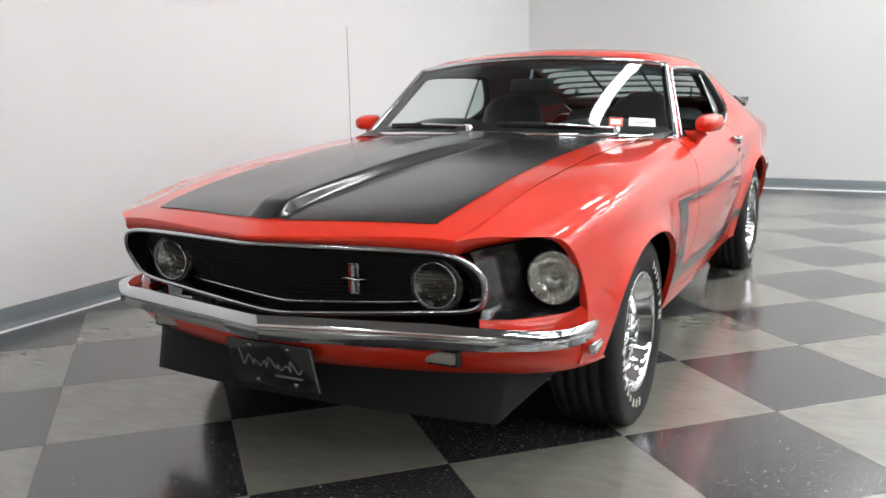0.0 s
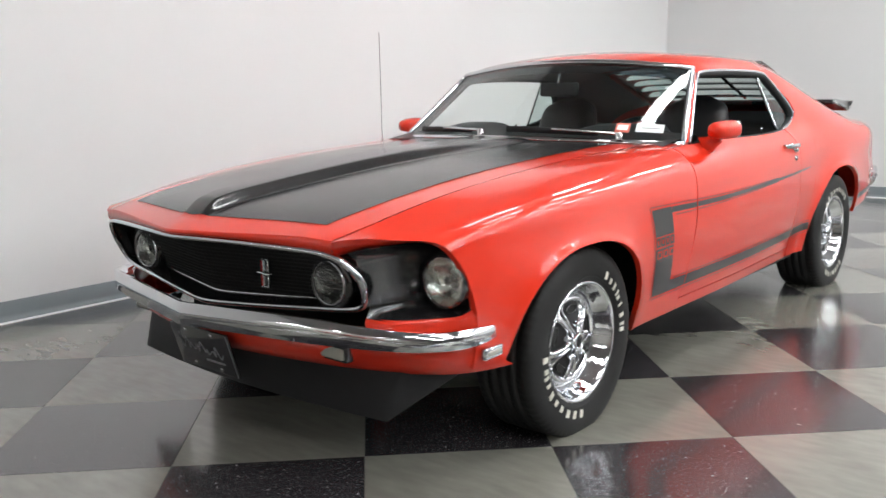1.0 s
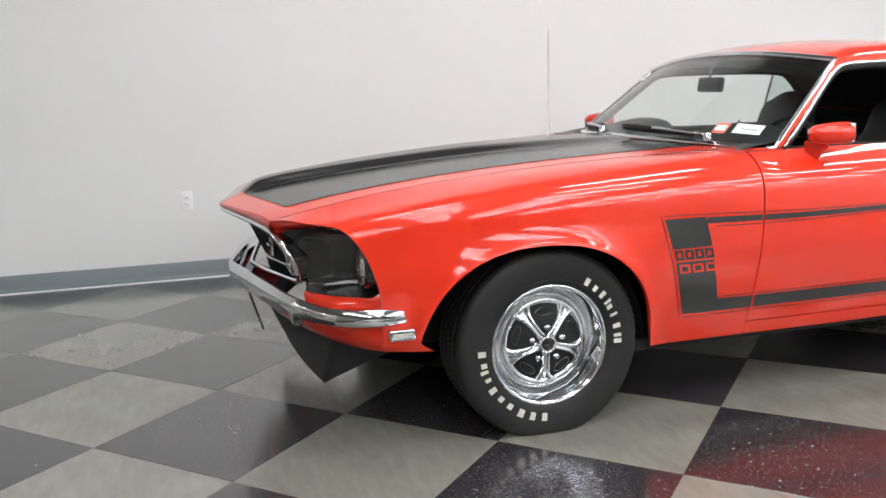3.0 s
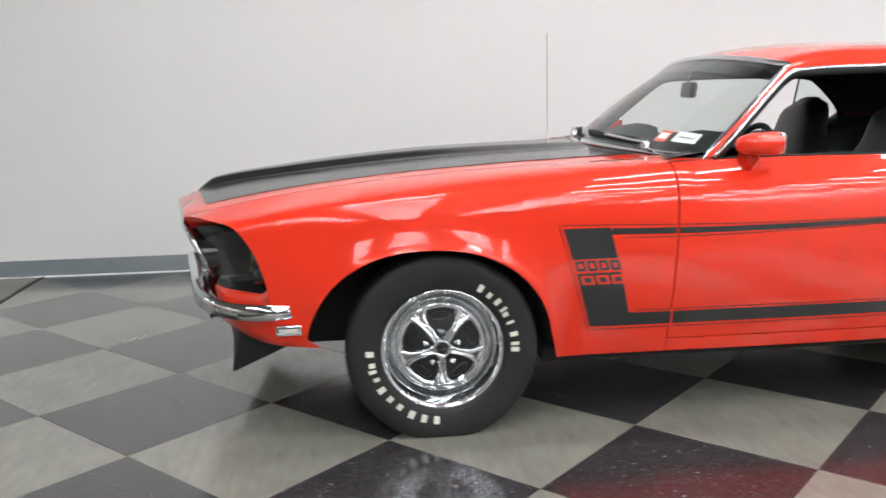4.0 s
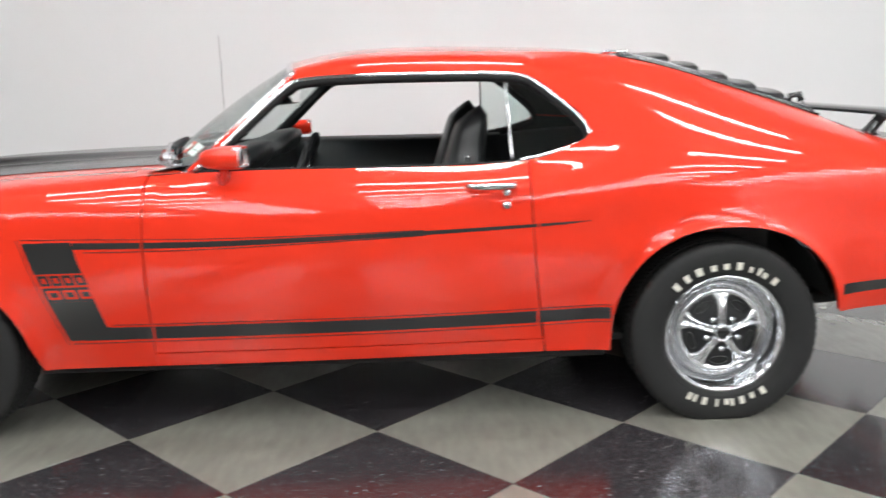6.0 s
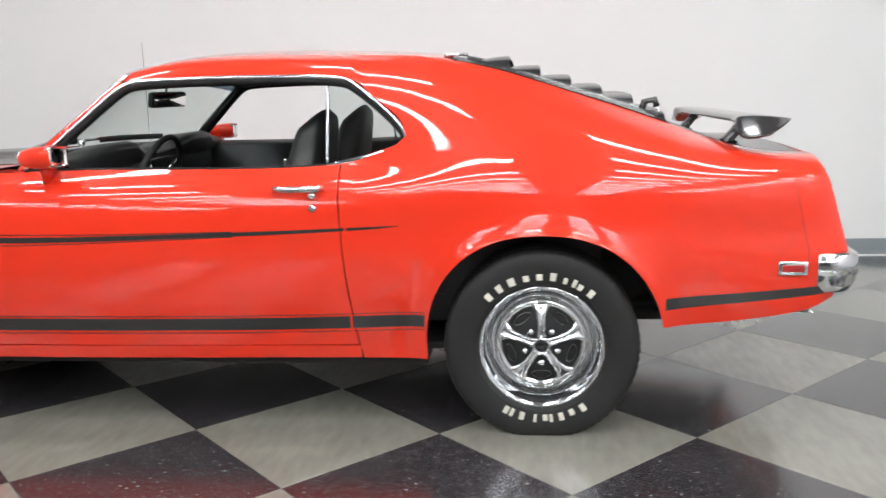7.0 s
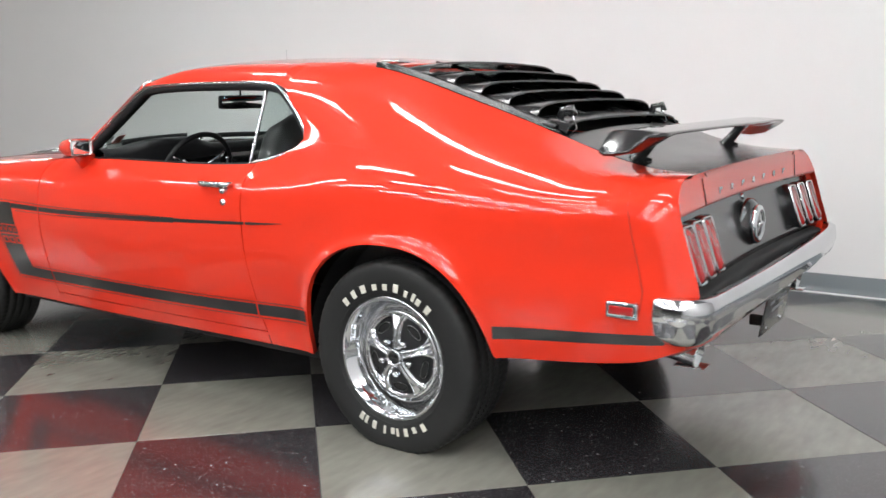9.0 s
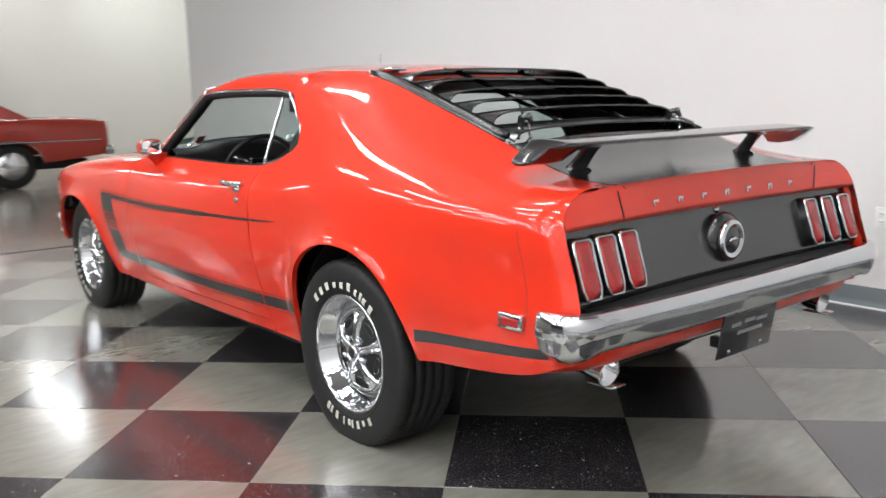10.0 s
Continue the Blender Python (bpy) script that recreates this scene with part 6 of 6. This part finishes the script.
for side in (-1, 1):
    marker(3.540, 0.572, side, 0.092, 0.046, REDLENS, side * (flank_y(3.49, 0.572) + 0.001))
    marker(-0.505, 0.400, side, 0.086, 0.036, AMBER, side * (flank_y(-0.5, 0.40) + 0.004))

# ---- a second car, parked in the adjoining bay ----
def parked_coupe():
    other = tagged(new("parked_car"), "dark red older hardtop car parked on the concrete", "car")
    maroon = material("dark_red_paint", (0.40, 0.034, 0.022), 0.3, coat=0.8, noise_scale=3, noise_amount=0.05)
    # built lengthwise along local x, tail at x = 1.35, rear axle at x = 0
    low = pchip([(-3.9, 0.36), (-0.45, 0.33), (0.45, 0.36), (1.3, 0.44)])
    top = pchip([(-3.9, 0.88), (-2.6, 0.97), (-1.5, 0.99), (0.0, 0.99), (1.0, 0.97), (1.36, 0.94)])
    half = pchip([(-3.9, 0.86), (-3.3, 0.95), (0.0, 0.97), (1.0, 0.94), (1.36, 0.90)])
    bm = bmesh.new()
    rows = []
    for x in np.linspace(-3.9, 1.36, 90):
        lo = low(x)
        for c in (0.0, -2.95):
            d = abs(x - c) / 0.40
            if d < 1:
                lo = max(lo, 0.33 + 0.36 * math.sqrt(1 - d * d))
        w, t = half(x), top(x)
        side = [(w - 0.05, lo), (w, lo + (t - lo) * 0.35), (w - 0.01, lo + (t - lo) * 0.75), (w - 0.04, t - 0.01), (w - 0.09, t), (w * 0.5, t + 0.02)]
        rows.append([(x, -y, z) for y, z in side] + [(x, 0, t + 0.025)] + [(x, y, z) for y, z in side[::-1]])
    vs = add_grid(bm, np.array(rows))
    bm.faces.new(vs[0])
    bm.faces.new(vs[-1])
    part("body", bm, maroon, other)
    bm = bmesh.new()
    rows = []
    for f in np.linspace(0, 1, 12):
        z = 1.0 + 0.40 * f
        xs = (-2.25 + 0.55 * f, 0.30 - 0.75 * f)
        w = 0.80 - 0.15 * f
        rows.append([(xs[0], -w, z), (xs[1], -w, z), (xs[1], w, z), (xs[0], w, z)])
    vs = add_grid(bm, np.array(rows), close_v=True)
    bm.faces.new(vs[-1])
    part("cabin", bm, maroon, other)
    for s in (-1, 1):
        bm = bmesh.new()
        add_grid(bm, np.array([[(x - 0.0 + (0.45 if x < -1 else -0.45) * f * 0.8, s * (0.805 - 0.15 * (0.1 + 0.8 * f)), 1.04 + 0.30 * f) for x in (-1.95, -1.2, -0.6)] for f in (0, 0.5, 1)]))
        part("side_window", bm, GLOSSBLACK, other)
        part("side_trim", sweep([(x, s * (half(x) + 0.002), 0.66) for x in np.linspace(-3.6, 1.25, 20)], [(a, b * 2) for a, b in ring(0.006, 6)]), CHROME, other, "bright side trim")
        part("arch_trim", sweep([(0.40 * math.cos(a), s * (half(0) - 0.004), 0.33 + 0.36 * math.sin(a)) for a in np.linspace(0, math.pi, 20)], ring(0.008, 6), up=(0, 1, 0)), CHROME, other)
        for x in (0.0, -2.95):
            wh = part("wheel", lathe([(0.20, -s * -0.10), (0.17, s * 0.115), (0.08, s * 0.12), (0.0, s * 0.13)], 40, centre=(x, s * 0.74, 0.33)), CHROME, other, "chrome full wheel cover")
            part("tyre", lathe([(0.20, 0.10), (0.30, 0.11), (0.33, 0.08), (0.33, -0.08), (0.30, -0.11), (0.20, -0.10)], 48, centre=(x, s * 0.74, 0.33)), RUBBER, wh)
    part("rear_bumper", sweep([(1.30, -0.93, 0.50), (1.42, -0.88, 0.50), (1.46, -0.5, 0.50), (1.47, 0, 0.50), (1.46, 0.5, 0.50), (1.42, 0.88, 0.50), (1.30, 0.93, 0.50)], [(a * 0.5, b) for a, b in ring(0.07, 10)]), CHROME, other)
    part("underbody", boxed((-3.6, -0.7, 0.25), (1.1, 0.7, 0.38), 0.03), DARK, other)
    other.matrix_basis = pose(-9.10, 0.66, 0, 0, 0, 90)
    return other


parked_coupe()
lay_tiles()
